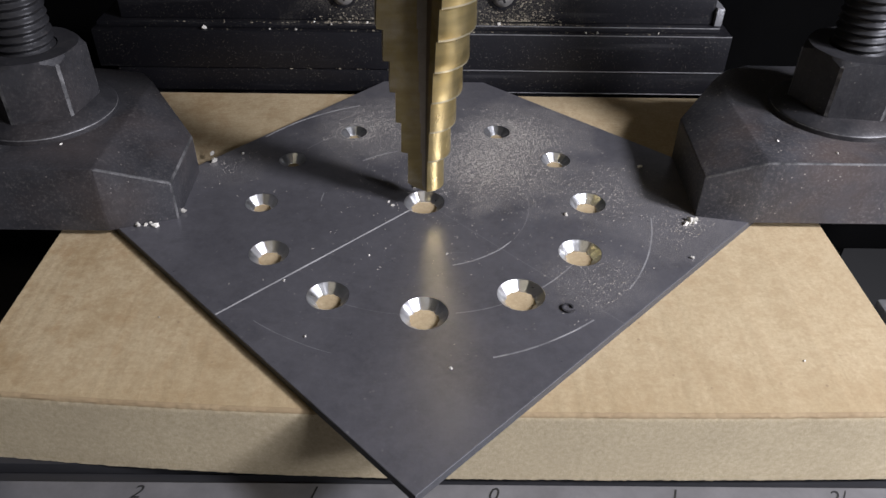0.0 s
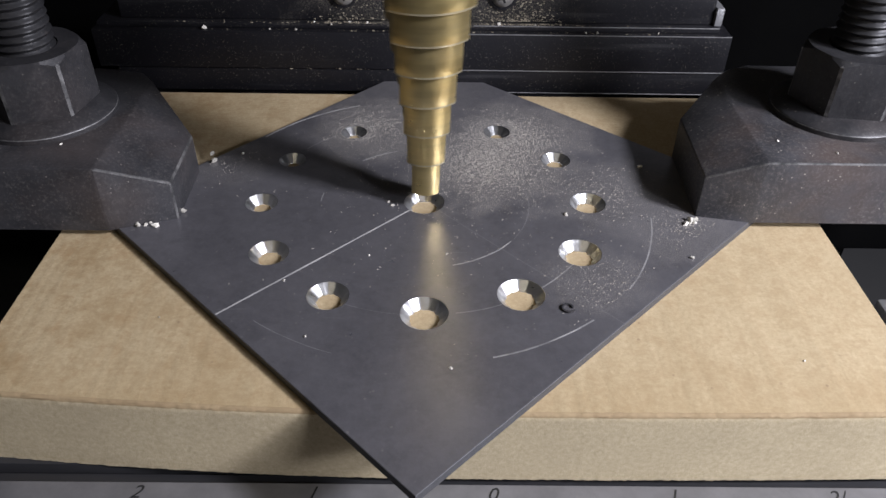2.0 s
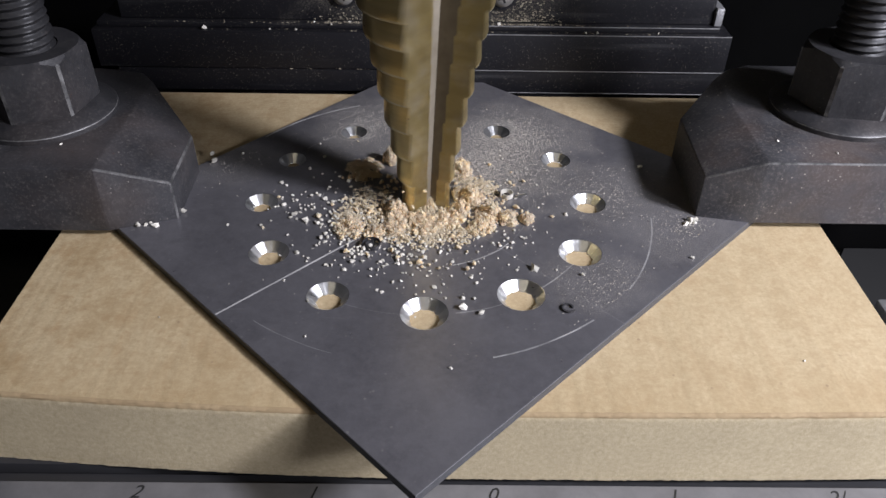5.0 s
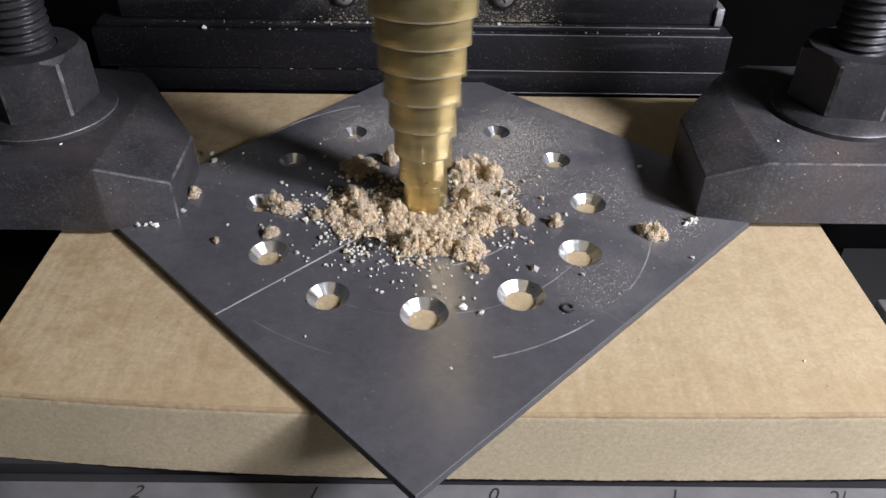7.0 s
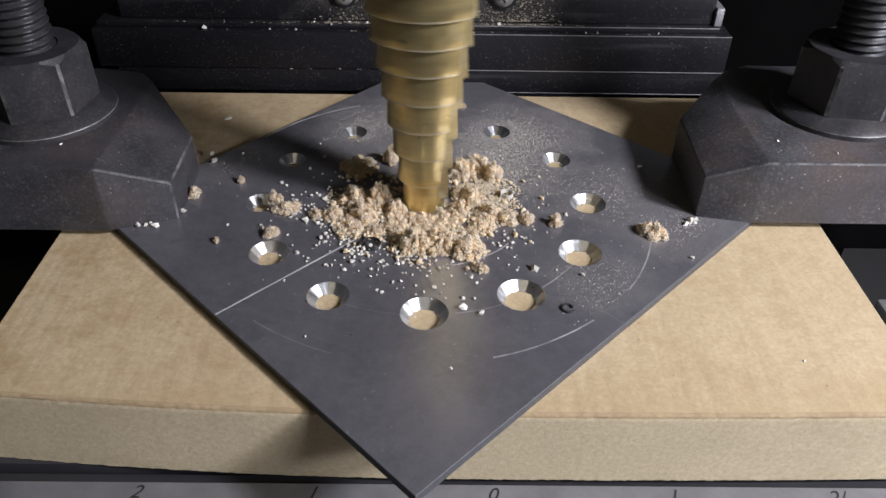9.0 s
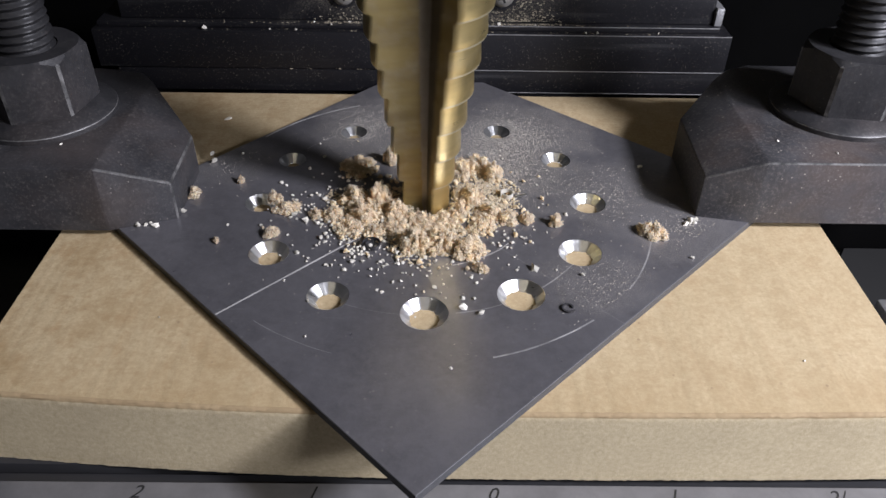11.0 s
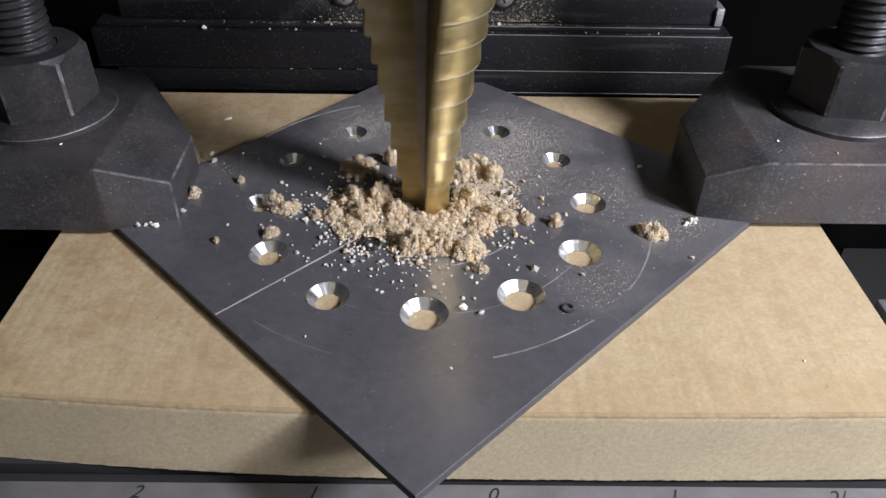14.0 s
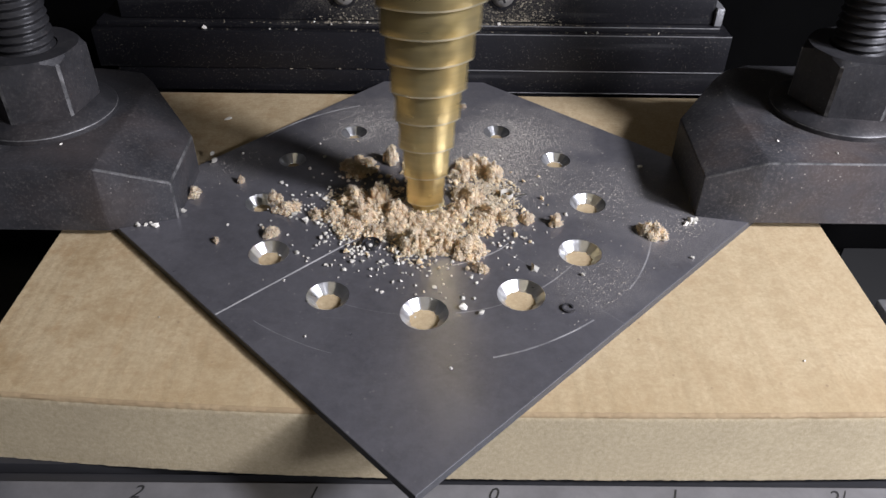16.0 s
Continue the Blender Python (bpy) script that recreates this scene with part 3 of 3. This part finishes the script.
    low = min(v.co.z for v in bm.verts)
    bmesh.ops.translate(bm, vec=(0, 0, -low), verts=bm.verts)
    ob = part(name, bm, material, smooth=False)
    mesh = ob.data
    bpy.data.objects.remove(ob)
    return mesh


ICO = None


def ico_points():
    global ICO
    if ICO is None:
        bm = bmesh.new()
        bmesh.ops.create_icosphere(bm, subdivisions=1, radius=1)
        bm.verts.ensure_lookup_table()
        ICO = (np.array([v.co for v in bm.verts]), np.array([[v.index for v in f.verts] for f in bm.faces]))
        bm.free()
    return ICO


def ball_points():
    """A fine ball for the lumps of sawdust: its directions and triangles."""
    bm = bmesh.new()
    bmesh.ops.create_icosphere(bm, subdivisions=3, radius=1)
    bm.verts.ensure_lookup_table()
    out = (np.array([v.co for v in bm.verts]), np.array([[v.index for v in f.verts] for f in bm.faces]))
    bm.free()
    return out


BALL = ball_points()


def knobbly(rng, directions, count, spread, height):
    """Rounded nodules over a ball: how far each direction is pushed out."""
    seeds = rng.normal(size=(count, 3))
    seeds /= np.linalg.norm(seeds, axis=1)[:, None]
    near = np.arccos(np.clip(directions @ seeds.T, -1, 1)) / (spread * rng.uniform(0.6, 1.25, count))
    return (np.sqrt(np.clip(1 - near * near, 0, 1)) * rng.uniform(0.4, 1.0, count)).max(axis=1) * height


def clump_mesh(name, w, d, h, seed, material, grain=0.3):
    """A crumbly heap on z = 0: packed lumps with nodules at two scales, and loose fibres and grains over them."""
    rng = np.random.default_rng(seed)
    pts, tris = ico_points()
    verts, faces, total = [], [], 0
    lobes = int(9 + 3.6 * w)
    for k in range(lobes):
        a, q = 2.4 * k + rng.uniform(-0.7, 0.7), math.sqrt((k + 0.3) / lobes)
        rx = min(0.80, 0.13 * w + 0.15) * rng.uniform(0.55, 1.35)
        lx, ly = (0.5 * w - 0.5 * rx) * q * math.cos(a), (0.5 * d - 0.5 * rx) * q * math.sin(a)
        ry, rz = rx * rng.uniform(0.65, 1.2), rx * rng.uniform(0.6, 1.2)
        lz = max(0.1, h * rng.uniform(0.3, 0.95) * (1 - 0.7 * q) - 0.6 * rz)
        push = 0.6 + knobbly(rng, BALL[0], 20, 0.5, 0.34) + knobbly(rng, BALL[0], 140, 0.17, 0.16) + rng.uniform(-0.11, 0.13, len(BALL[0]))
        verts.append(BALL[0] * push[:, None] * np.array((rx, ry, rz)) + np.array((lx, ly, lz)))
        faces.append(BALL[1] + total)
        total += len(BALL[0])
        for _ in range(int(20 + 60 * rx)):
            n = rng.normal(size=3)
            n /= np.linalg.norm(n)
            c = np.array((lx, ly, lz)) + n * np.array((rx, ry, rz)) * rng.uniform(0.9, 1.2)
            size = grain * rng.uniform(0.2, 0.5)
            shape = np.array((rng.uniform(0.4, 2.6), rng.uniform(0.4, 1.5), rng.uniform(0.4, 1.3)))
            verts.append(pts * rng.uniform(0.5, 1.4, (len(pts), 1)) * shape * size + c)
            faces.append(tris + total)
            total += len(pts)
        # what lies low under the lump closes it on the plate
        if lz > 0.3:
            verts.append(BALL[0] * (0.8 + knobbly(rng, BALL[0], 60, 0.26, 0.25))[:, None] * np.array((rx * 1.1, ry * 1.1, lz * 0.9)) + np.array((lx, ly, lz * 0.4)))
            faces.append(BALL[1] + total)
            total += len(BALL[0])
    v, f = np.concatenate(verts), np.concatenate(faces)
    v[:, 2] = np.maximum(v[:, 2], 0.02)
    mesh = bpy.data.meshes.new(name)
    mesh.from_pydata((v * MM).tolist(), [], f.tolist())
    mesh.materials.append(material)
    return mesh


MOVES = []      # (thing, rows)
PARK = -9.6     # depth of the fresh hole from which chips come


def thrown(ob, x, y, z, launch, flight, rise, spin, start_r=2.5, start_z=0.4):
    """Key a chip: it lies in the fresh hole, is thrown out at launch and comes to rest."""
    a = math.atan2(y, x)
    rest = pose(0, 0, PARK * MM, 0, 0, spin)
    rows = [(0.0, rest), (launch - 0.07, rest), (launch, pose(start_r * math.cos(a) * MM, start_r * math.sin(a) * MM, start_z * MM, 0, 0, spin))]
    for k in (0.33, 0.66):
        rx, ry = start_r * math.cos(a) + (x - start_r * math.cos(a)) * k, start_r * math.sin(a) + (y - start_r * math.sin(a)) * k
        rows.append((launch + flight * k, pose(rx * MM, ry * MM, (z + start_z * (1 - k) + rise * 4 * k * (1 - k)) * MM, 0, 0, spin + 60 * k)))
    end = pose(x * MM, y * MM, z * MM, 0, 0, spin + 80)
    rows += [(launch + flight, end), (16.0, end)]
    MOVES.append((ob, rows))


def heaps():
    near = [(-6.9, 13.8, 3.1, 6.4, 4.6), (-13.0, 11.6, 8.6, 2.6, 4.9), (-12.8, 0.1, 5.8, 5.5, 5.2), (-8.2, -0.3, 5.6, 6.6, 8.3), (-16.2, -4.8, 4.5, 3.0, 5.0),
            (-11.1, -5.1, 6.2, 4.4, 5.3), (-5.2, -3.6, 4.9, 3.7, 4.4), (-12.8, -8.4, 6.2, 1.6, 4.6), (-8.3, -9.6, 4.5, 1.6, 4.3), (-5.0, -8.1, 5.2, 2.4, 4.05)]
    front = [(-1.5, -13.5, 6.2, 6.0, 5.6), (3.0, -12.9, 7.4, 4.4, 5.1), (7.7, -14.8, 6.6, 4.6, 5.7), (9.4, -19.8, 2.7, 2.6, 5.4), (3.9, -6.0, 6.0, 1.5, 3.88),
             (0.5, -8.0, 5.6, 1.2, 3.85), (9.9, -8.0, 5.8, 2.0, 4.5), (-1.6, -5.9, 4.8, 1.2, 3.9)]
    back = [(9.7, 11.4, 7.0, 5.3, 5.0), (12.9, 8.5, 4.5, 5.0, 5.5), (6.9, 9.4, 5.2, 5.0, 3.85), (8.6, 0.7, 6.0, 4.2, 3.88), (11.5, -4.1, 5.4, 3.2, 4.7),
            (15.0, -5.5, 4.5, 2.7, 4.08), (18.2, -5.5, 3.1, 2.9, 3.80), (6.2, 2.1, 2.9, 3.4, 4.15), (6.0, -3.2, 4.1, 2.8, 4.1)]
    stray = [(-27.2, -0.4, 3.3, 3.2, 5.0), (-24.6, -2.9, 5.2, 2.5, 5.4), (-26.1, -10.4, 3.1, 2.3, 5.8), (-42.3, 1.3, 3.1, 2.5, 5.1), (-34.8, 6.0, 1.6, 2.3, 7.7),
             (-35.2, -12.6, 1.4, 1.3, 5.2), (39.6, -9.2, 5.8, 4.2, 5.3), (7.8, 37.5, 1.6, 1.6, 8.7), (-19.2, -4.7, 2.9, 2.0, 5.9), (23.3, -6.5, 3.0, 2.8, 5.6)]
    seed = 10
    for group in (near, front, back, stray):
        for x, y, w, h, when in group:
            seed += 1
            far = math.hypot(x, y) > 20
            ob = tagged(new("sawdust_clump", clump_mesh("sawdust_clump", w * 0.98, w * (0.65 if far else 0.85), h * 0.9, seed, WOOD_CRUMB, 0.18)),
                        "crumbly tan sawdust clump thrown onto the steel plate" if far else "crumbly tan sawdust clump heaped round the drill", "sawdust", "sawdust clumps")
            thrown(ob, x, y, 0.0, when, 0.18 if far else 0.12, 6.0 if far else 0.6, 30 * (seed % 7) if far else 0, 1.0, -1.0)


def grains():
    rnd = random.Random(5)
    steel = [crumb_mesh("steel_grain", k, 1.0, CHIP) for k in range(6)]
    wood = [crumb_mesh("wood_grain", 20 + k, 1.0, FLOUR if k % 2 else WOOD_CRUMB, 0.9) for k in range(6)]

    def fling(name, mesh, x, y, size, when, label):
        ob = tagged(new(name, mesh), label, "chip", name.replace("_", " ") + "s")
        ob.scale = (size, size, size)
        thrown(ob, x, y, 0.0, when, rnd.uniform(0.08, 0.2), rnd.uniform(2, 7), rnd.uniform(0, 360))
    # steel grains fly mostly towards the operator and to one side
    for k in range(250):
        a, r = rnd.gauss(-128, 46), abs(rnd.gauss(13.5, 5.8)) + 2.6
        x, y = r * math.cos(radians(a)) * 1.12, r * math.sin(radians(a))
        if math.hypot(x, y) < 4.5:
            continue
        fling("steel_grain", rnd.choice(steel), x, y, rnd.choice((0.36, 0.44, 0.52, 0.62, 0.8)), 3.08 + 0.42 * rnd.random() ** 1.3, "small pale steel grain lying on the plate")
    for k in range(90):
        a, r = rnd.uniform(-80, 75), rnd.uniform(6, 24)
        fling("steel_grain", rnd.choice(steel), r * math.cos(radians(a)), r * math.sin(radians(a)), rnd.choice((0.26, 0.32, 0.4, 0.5)), rnd.uniform(3.1, 4.1), "small pale steel grain lying on the plate")
    # sawdust grains, filling the ground between the clumps
    for k in range(420):
        a, r = rnd.uniform(0, 360), 5.2 + abs(rnd.gauss(0, 6.2))
        x, y = r * math.cos(radians(a)) * 1.15, r * math.sin(radians(a)) * 0.95 - 2.2
        if math.hypot(x, y) < 5.3:
            continue
        early = rnd.random() < 0.45
        fling("wood_grain", rnd.choice(wood), x, y, rnd.uniform(0.4, 1.05), rnd.uniform(3.85, 4.15) if early else rnd.uniform(4.2, 6.0), "small tan sawdust grain lying on the plate")


def drift_mesh(name, reach, seed, material, count, grain=0.24):
    """A thin scatter of fine grains lying on z = 0."""
    rng = np.random.default_rng(seed)
    pts, tris = ico_points()
    verts, faces = [], []
    for k in range(count):
        a, r = rng.uniform(0, 2 * math.pi), reach * rng.uniform(0, 1) ** 0.8
        size = grain * rng.uniform(0.4, 1.2)
        g = pts * rng.uniform(0.6, 1.3, (len(pts), 1)) * np.array((rng.uniform(0.7, 1.4), rng.uniform(0.7, 1.4), 0.8)) * size
        g += np.array((r * math.cos(a), r * math.sin(a), 0.15 + 0.5 * size * rng.uniform(0, 1)))
        faces.append(tris + len(pts) * k)
        verts.append(g)
    v, f = np.concatenate(verts), np.concatenate(faces)
    v[:, 2] = np.maximum(v[:, 2], 0.01)
    mesh = bpy.data.meshes.new(name)
    mesh.from_pydata((v * MM).tolist(), [], f.tolist())
    mesh.materials.append(material)
    return mesh


def plate_dust():
    """Fine drilling dust left on the plate from the holes drilled before."""
    rng = np.random.default_rng(3)
    pts, tris = ico_points()
    verts, faces = [], []
    for bx, by, reach, count in ((12, 14, 9.5, 6000), (18, 25, 8, 2600), (-11, 28, 7, 1300), (33, 4, 7, 700), (46, -8, 6, 350), (29, -23, 7, 500), (-38, 13, 6, 160), (5, 8, 26, 900)):
        for _ in range(count):
            x, y = bx + rng.normal() * reach * 0.62, by + rng.normal() * reach * 0.62
            if abs(x) * 0.97 + abs(y) > 56 or any(math.hypot(x - hx, y - hy) < d / 2 + 0.1 for hx, hy, d in HOLES):
                continue
            size = 0.048 + 0.065 * rng.uniform(0, 1) ** 2.5
            g = pts * rng.uniform(0.6, 1.3, (len(pts), 1)) * np.array((rng.uniform(0.8, 1.6), rng.uniform(0.8, 1.6), 0.7)) * size + np.array((x, y, size * 0.5))
            faces.append(tris + len(pts) * len(verts))
            verts.append(g)
    v, f = np.concatenate(verts), np.concatenate(faces)
    v[:, 2] = np.maximum(v[:, 2], 0.005)
    mesh = bpy.data.meshes.new("drilling_dust")
    mesh.from_pydata((v * MM).tolist(), [], f.tolist())
    mesh.materials.append(DUST)
    tagged(new("drilling_dust", mesh), "fine grey drilling dust scattered over the steel plate", "dust", kind="stuff")


def rail_dust():
    """Dust and fine chips caught on the ledges of the black rails, thickest by the screws."""
    rng = np.random.default_rng(17)
    pts, tris = ico_points()
    verts, faces = [], []
    for x0, spread, y, depth, z, high, count in ((21, 6, 52.4, 1.0, 13.2, 0.3, 330), (20, 4.5, 53.52, 0.05, 13.6, 6.0, 900), (-17, 6, 52.4, 1.0, 13.2, 0.3, 160), (-17, 5, 53.52, 0.05, 13.6, 5.0, 300),
                                               (0, 45, 52.2, 1.0, 13.2, 0.15, 260), (10, 40, 51.0, 0.8, 11.95, 0.15, 200), (0, 40, 50.0, 0.06, 3.0, 0.2, 60)):
        for _ in range(count):
            x, yy, zz = x0 + rng.normal() * spread, y + rng.uniform(-0.5, 0.5) * depth, z + high * rng.uniform(0, 1) ** 2
            if not -66 < x < 64:
                continue
            size = 0.045 + 0.17 * rng.uniform(0, 1) ** 5
            faces.append(tris + len(pts) * len(verts))
            verts.append(pts * rng.uniform(0.6, 1.4, (len(pts), 1)) * np.array((rng.uniform(0.7, 1.8), 0.8, 0.8)) * size + np.array((x, yy, zz)))
    mesh = bpy.data.meshes.new("rail_dust")
    mesh.from_pydata((np.concatenate(verts) * MM).tolist(), [], np.concatenate(faces).tolist())
    mesh.materials.append(RAIL_DUST)
    tagged(new("rail_dust", mesh), "fine tan drilling dust caught on the black fence rail", "dust", kind="stuff")


def drifts():
    """Fine sawdust between the clumps, in pieces that are thrown out one after another."""
    rnd = random.Random(21)
    for k in range(32):
        a, r = rnd.uniform(-200, 60), rnd.uniform(5.5, 14.5)
        x, y = r * math.cos(radians(a)) * 1.15, r * math.sin(radians(a))
        if y > 4 and x < 0:
            continue
        ob = tagged(new("sawdust_drift", drift_mesh("sawdust_drift", rnd.uniform(2.5, 4.2), k, FLOUR, 170)), "thin scatter of fine tan sawdust on the plate", "sawdust", "sawdust drifts", "stuff")
        thrown(ob, x, y, 0.0, rnd.uniform(3.88, 4.15) if k < 9 else rnd.uniform(4.3, 6.0), 0.12, 1.0, 0, 0.5, -1.0)


def pale_scatter():
    """Small pale grains thrown towards the operator when the drill breaks into the plate."""
    rnd = random.Random(31)
    for k in range(20):
        a, r = rnd.gauss(-118, 44), rnd.uniform(12, 21)
        ob = tagged(new("pale_grain_scatter", drift_mesh("pale_grain_scatter", 6.5, 60 + k, PALE, 11, 0.27)), "thin scatter of small pale grains on the plate", "chip", "pale grain scatters", "stuff")
        thrown(ob, r * math.cos(radians(a)) * 1.12, r * math.sin(radians(a)), 0.0, rnd.uniform(3.12, 3.3), 0.14, 2.0, 0, 0.5, -1.0)


def curled(name, turns, radius, width, thick, rise):
    """A curled ribbon of swarf."""
    bm = bmesh.new()
    n, rows = 26, []
    for i in range(n + 1):
        f = i / n
        a, r = 2 * math.pi * turns * f, radius * (0.55 + 0.45 * f)
        c = Vector((r * math.cos(a), r * math.sin(a), rise * f))
        out = Vector((math.cos(a), math.sin(a), 0))
        rows.append([bm.verts.new(c + out * s * thick + Vector((0, 0, u * width))) for s, u in ((0, 0), (1, 0), (1, 1), (0, 1))])
    for p, q in zip(rows, rows[1:]):
        for i in range(4):
            j = (i + 1) % 4
            bm.faces.new((p[i], p[j], q[j], q[i]))
    bm.faces.new(rows[0]), bm.faces.new(list(reversed(rows[-1])))
    return part(name, bm, CHIP)


def swarf():
    rnd = random.Random(9)
    chip = [crumb_mesh("steel_chip", 40 + k, 1.0, CHIP) for k in range(4)]
    at_rest = [(-49.7, -8.4, 1.3), (-48.3, -8.2, 1.0), (-48.0, -7.3, 1.2), (-47.0, -7.0, 0.9), (-46.7, -8.5, 1.1), (-42.9, -4.0, 1.3), (-41.5, 13.2, 1.4), (-42.6, 16.0, 1.2),
               (25.4, -3.7, 0.9), (42.0, 12.9, 1.0), (45.0, -15.9, 0.8), (-5.8, -1.4, 0.7), (-36.6, 16.3, 0.8), (-1.9, 4.9, 0.9), (-6.6, -0.2, 0.6), (-22, -22.8, 0.5),
               (-16.8, -35.5, 0.6), (4.5, -41.5, 0.6), (-9, -16, 0.4), (4, -15.5, 0.4)]
    for x, y, size in at_rest:
        ob = tagged(new("steel_chip", rnd.choice(chip)), "loose pale steel chip lying on the plate", "chip", "steel chips")
        ob.matrix_basis = pose(x * MM, y * MM, 0, 0, 0, rnd.uniform(0, 360)) @ Matrix.Diagonal((size, size, size, 1))
    for x, y, size, when in ((18.2, -19.2, 1.5, 3.1), (6.5, -28.9, 1.6, 3.15), (9.2, -30.1, 1.1, 3.2), (6.3, -26.6, 0.8, 3.2), (-21, -6.2, 1.0, 3.2), (-25.5, -1.6, 0.9, 3.2)):
        ob = tagged(new("steel_chip", rnd.choice(chip)), "loose pale steel chip thrown onto the plate", "chip", "steel chips")
        ob.scale = (size, size, size)
        thrown(ob, x, y, 0.0, when, 0.12, 6, rnd.uniform(0, 360))
    ob = tagged(curled("steel_curl", 1.1, 1.25, 0.9, 0.12, 0.4), "small curled steel shaving on the plate", "chip")
    thrown(ob, 11.9, 0.6, 0.0, 3.06, 0.1, 4, 40)
    rows = MOVES[-1][1]
    last = pose(15.2 * MM, 1.8 * MM, 0, 0, 0, 170)
    rows[-1:] = [(3.85, rows[-1][1]), (4.0, last), (16.0, last)]
    bm = block(-0.95, 0.95, -0.6, 0.6, 0.02, 0.2, 0.05)
    for v in bm.verts:
        v.co.z += 0.25 + 0.18 * v.co.x - 0.35 * v.co.y
    low = min(v.co.z for v in bm.verts)
    bmesh.ops.translate(bm, vec=(0, 0, -low), verts=bm.verts)
    ob = tagged(part("steel_flake", bm, BRIGHT), "bright flat steel flake on the plate", "chip")
    thrown(ob, 17.8, 1.9, 0.0, 3.82, 0.12, 5, -75)
    ob = tagged(curled("steel_curl", 1.3, 1.6, 0.7, 0.12, 0.3), "dark curled steel shaving on the plate", "chip")
    ob.data.materials[0] = OXIDE
    thrown(ob, -8.6, -13.6, 0.0, 4.5, 0.15, 5, 0)
    ob = tagged(curled("steel_curl", 0.9, 1.0, 0.3, 0.25, 0.1), "dull steel burr ring stuck on the plate", "chip")
    ob.data.materials[0] = OXIDE
    ob.location = mm(22.6, -28.7, 0)
    for x, y, size in ((47.2, -5.3, 1.5), (48.3, -5.0, 1.2), (46.4, -6.2, 1.1), (47.9, -6.0, 0.8)):
        ob = tagged(new("steel_chip", chip[0]), "pale steel shaving beside the clamp nose", "chip", "steel chips")
        ob.matrix_basis = pose(x * MM, y * MM, 0, 0, 0, rnd.uniform(0, 360)) @ Matrix.Diagonal((size * 1.5, size * 0.6, size, 1))
    ob = tagged(new("steel_chip", chip[2]), "loose grey steel chip thrown onto the board", "chip", "steel chips")
    ob.scale = (2.2, 1.1, 1.2)
    thrown(ob, -43.3, 33.4, -1.5, 8.6, 0.2, 6, -60)
    # debris lying on the black rail ledges
    for x, y, z, size in ((-50.8, 51.0, 11.9, 2.2), (38.1, 51.0, 11.9, 1.3), (35.5, 51.1, 11.9, 1.0), (-22, 51.1, 13.2, 0.8), (-30, 51.0, 11.9, 0.9), (15.8, 52.2, 13.2, 1.5), (-8, 52.4, 13.2, 1.0),
                          (-14, 52.3, 13.2, 1.2), (24, 52.2, 13.2, 0.8), (52, 51.2, 11.9, 0.8), (-36, 51.2, 11.9, 0.7), (-18, 52.6, 13.2, 0.9), (-26, 52.4, 13.2, 0.7)):
        ob = tagged(new("steel_chip", rnd.choice(chip)), "loose pale chip lying on the black fence rail", "chip", "steel chips")
        size *= 0.65
        ob.matrix_basis = pose(x * MM, y * MM, z * MM, 0, 0, rnd.uniform(0, 360)) @ Matrix.Diagonal((size, size, size, 1))
    # chips on the clamps and board
    for x, y, z, size in ((-62, -2, 12.3, 0.5), (62, 2, 12.3, 0.6), (71, -2, 12.3, 0.5), (56, -38, -1.5, 0.4), (-40, -30, -1.5, 0.4)):
        ob = tagged(new("steel_chip", rnd.choice(chip)), "loose pale chip lying beside the plate", "chip", "steel chips")
        ob.matrix_basis = pose(x * MM, y * MM, z * MM, 0, 0, rnd.uniform(0, 360)) @ Matrix.Diagonal((size, size, size, 1))


room()
table()
rule()
board()
rails()
steel_plate()
clamps()
DRILL = step_drill()
plate_dust()
rail_dust()
heaps()
drifts()
pale_scatter()
grains()
swarf()


# ---- motion ----
# seconds, height of the drill's cutting tip over the plate, azimuth of its cutting edge 8 mm over the plate
ANCHORS = [(0.0, 4.4, -85), (0.5, 4.4, -85), (1.0, 4.4, -40), (1.5, 4.2, -70), (2.0, 3.5, -138), (2.5, 2.1, -31), (3.0, -0.5, -76), (3.5, -1.2, -86),
           (4.0, -6.7, -116), (6.5, -6.4, -90), (7.0, -6.3, -152), (7.5, -6.3, -148), (8.0, -6.8, -72), (8.5, -6.6, -138), (9.0, -6.3, -157),
           (11.5, -6.8, -50), (12.0, -6.9, -84), (12.5, -6.9, -50), (13.0, -7.0, -126), (13.5, -6.6, -136), (14.0, -6.6, -86), (14.5, -4.8, -166),
           (15.0, -5.8, -53), (15.5, -7.4, -89), (16.0, -4.7, -138)]


def drill_rows():
    rows, turn = [], 0.0
    heading = lambda z, az: az - HELIX * (8 - z)
    t0, z0, a0 = ANCHORS[0]
    turn = heading(z0, a0)
    rows.append((t0, pose(0.0002, 0, z0 * MM, 0, 0, turn)))
    for (ta, za, aa), (tb, zb, ab) in zip(ANCHORS, ANCHORS[1:]):
        frames = round((tb - ta) * 30)
        speed = 0 if tb <= 0.5 else 30 if tb <= 1.0 else 58      # degrees per thirtieth of a second
        want = heading(zb, ab)
        if speed:
            total = -speed * frames
            gap = (want - (turn + total) + 90) % 180 - 90
            total += gap
        else:
            total = 0.0
        for k in range(1, frames + 1):
            f = k / frames
            g = f * f * (1.6 - 0.6 * f) if 0.5 < tb <= 1.0 else f
            rows.append((ta + (tb - ta) * f, pose(0.0002, 0, (za + (zb - za) * f) * MM, 0, 0, turn + total * g)))
        turn += total
    return rows


def motions():
    walk(DRILL, drill_rows())
    for ob, rows in MOVES:
        walk(ob, rows)


motions()
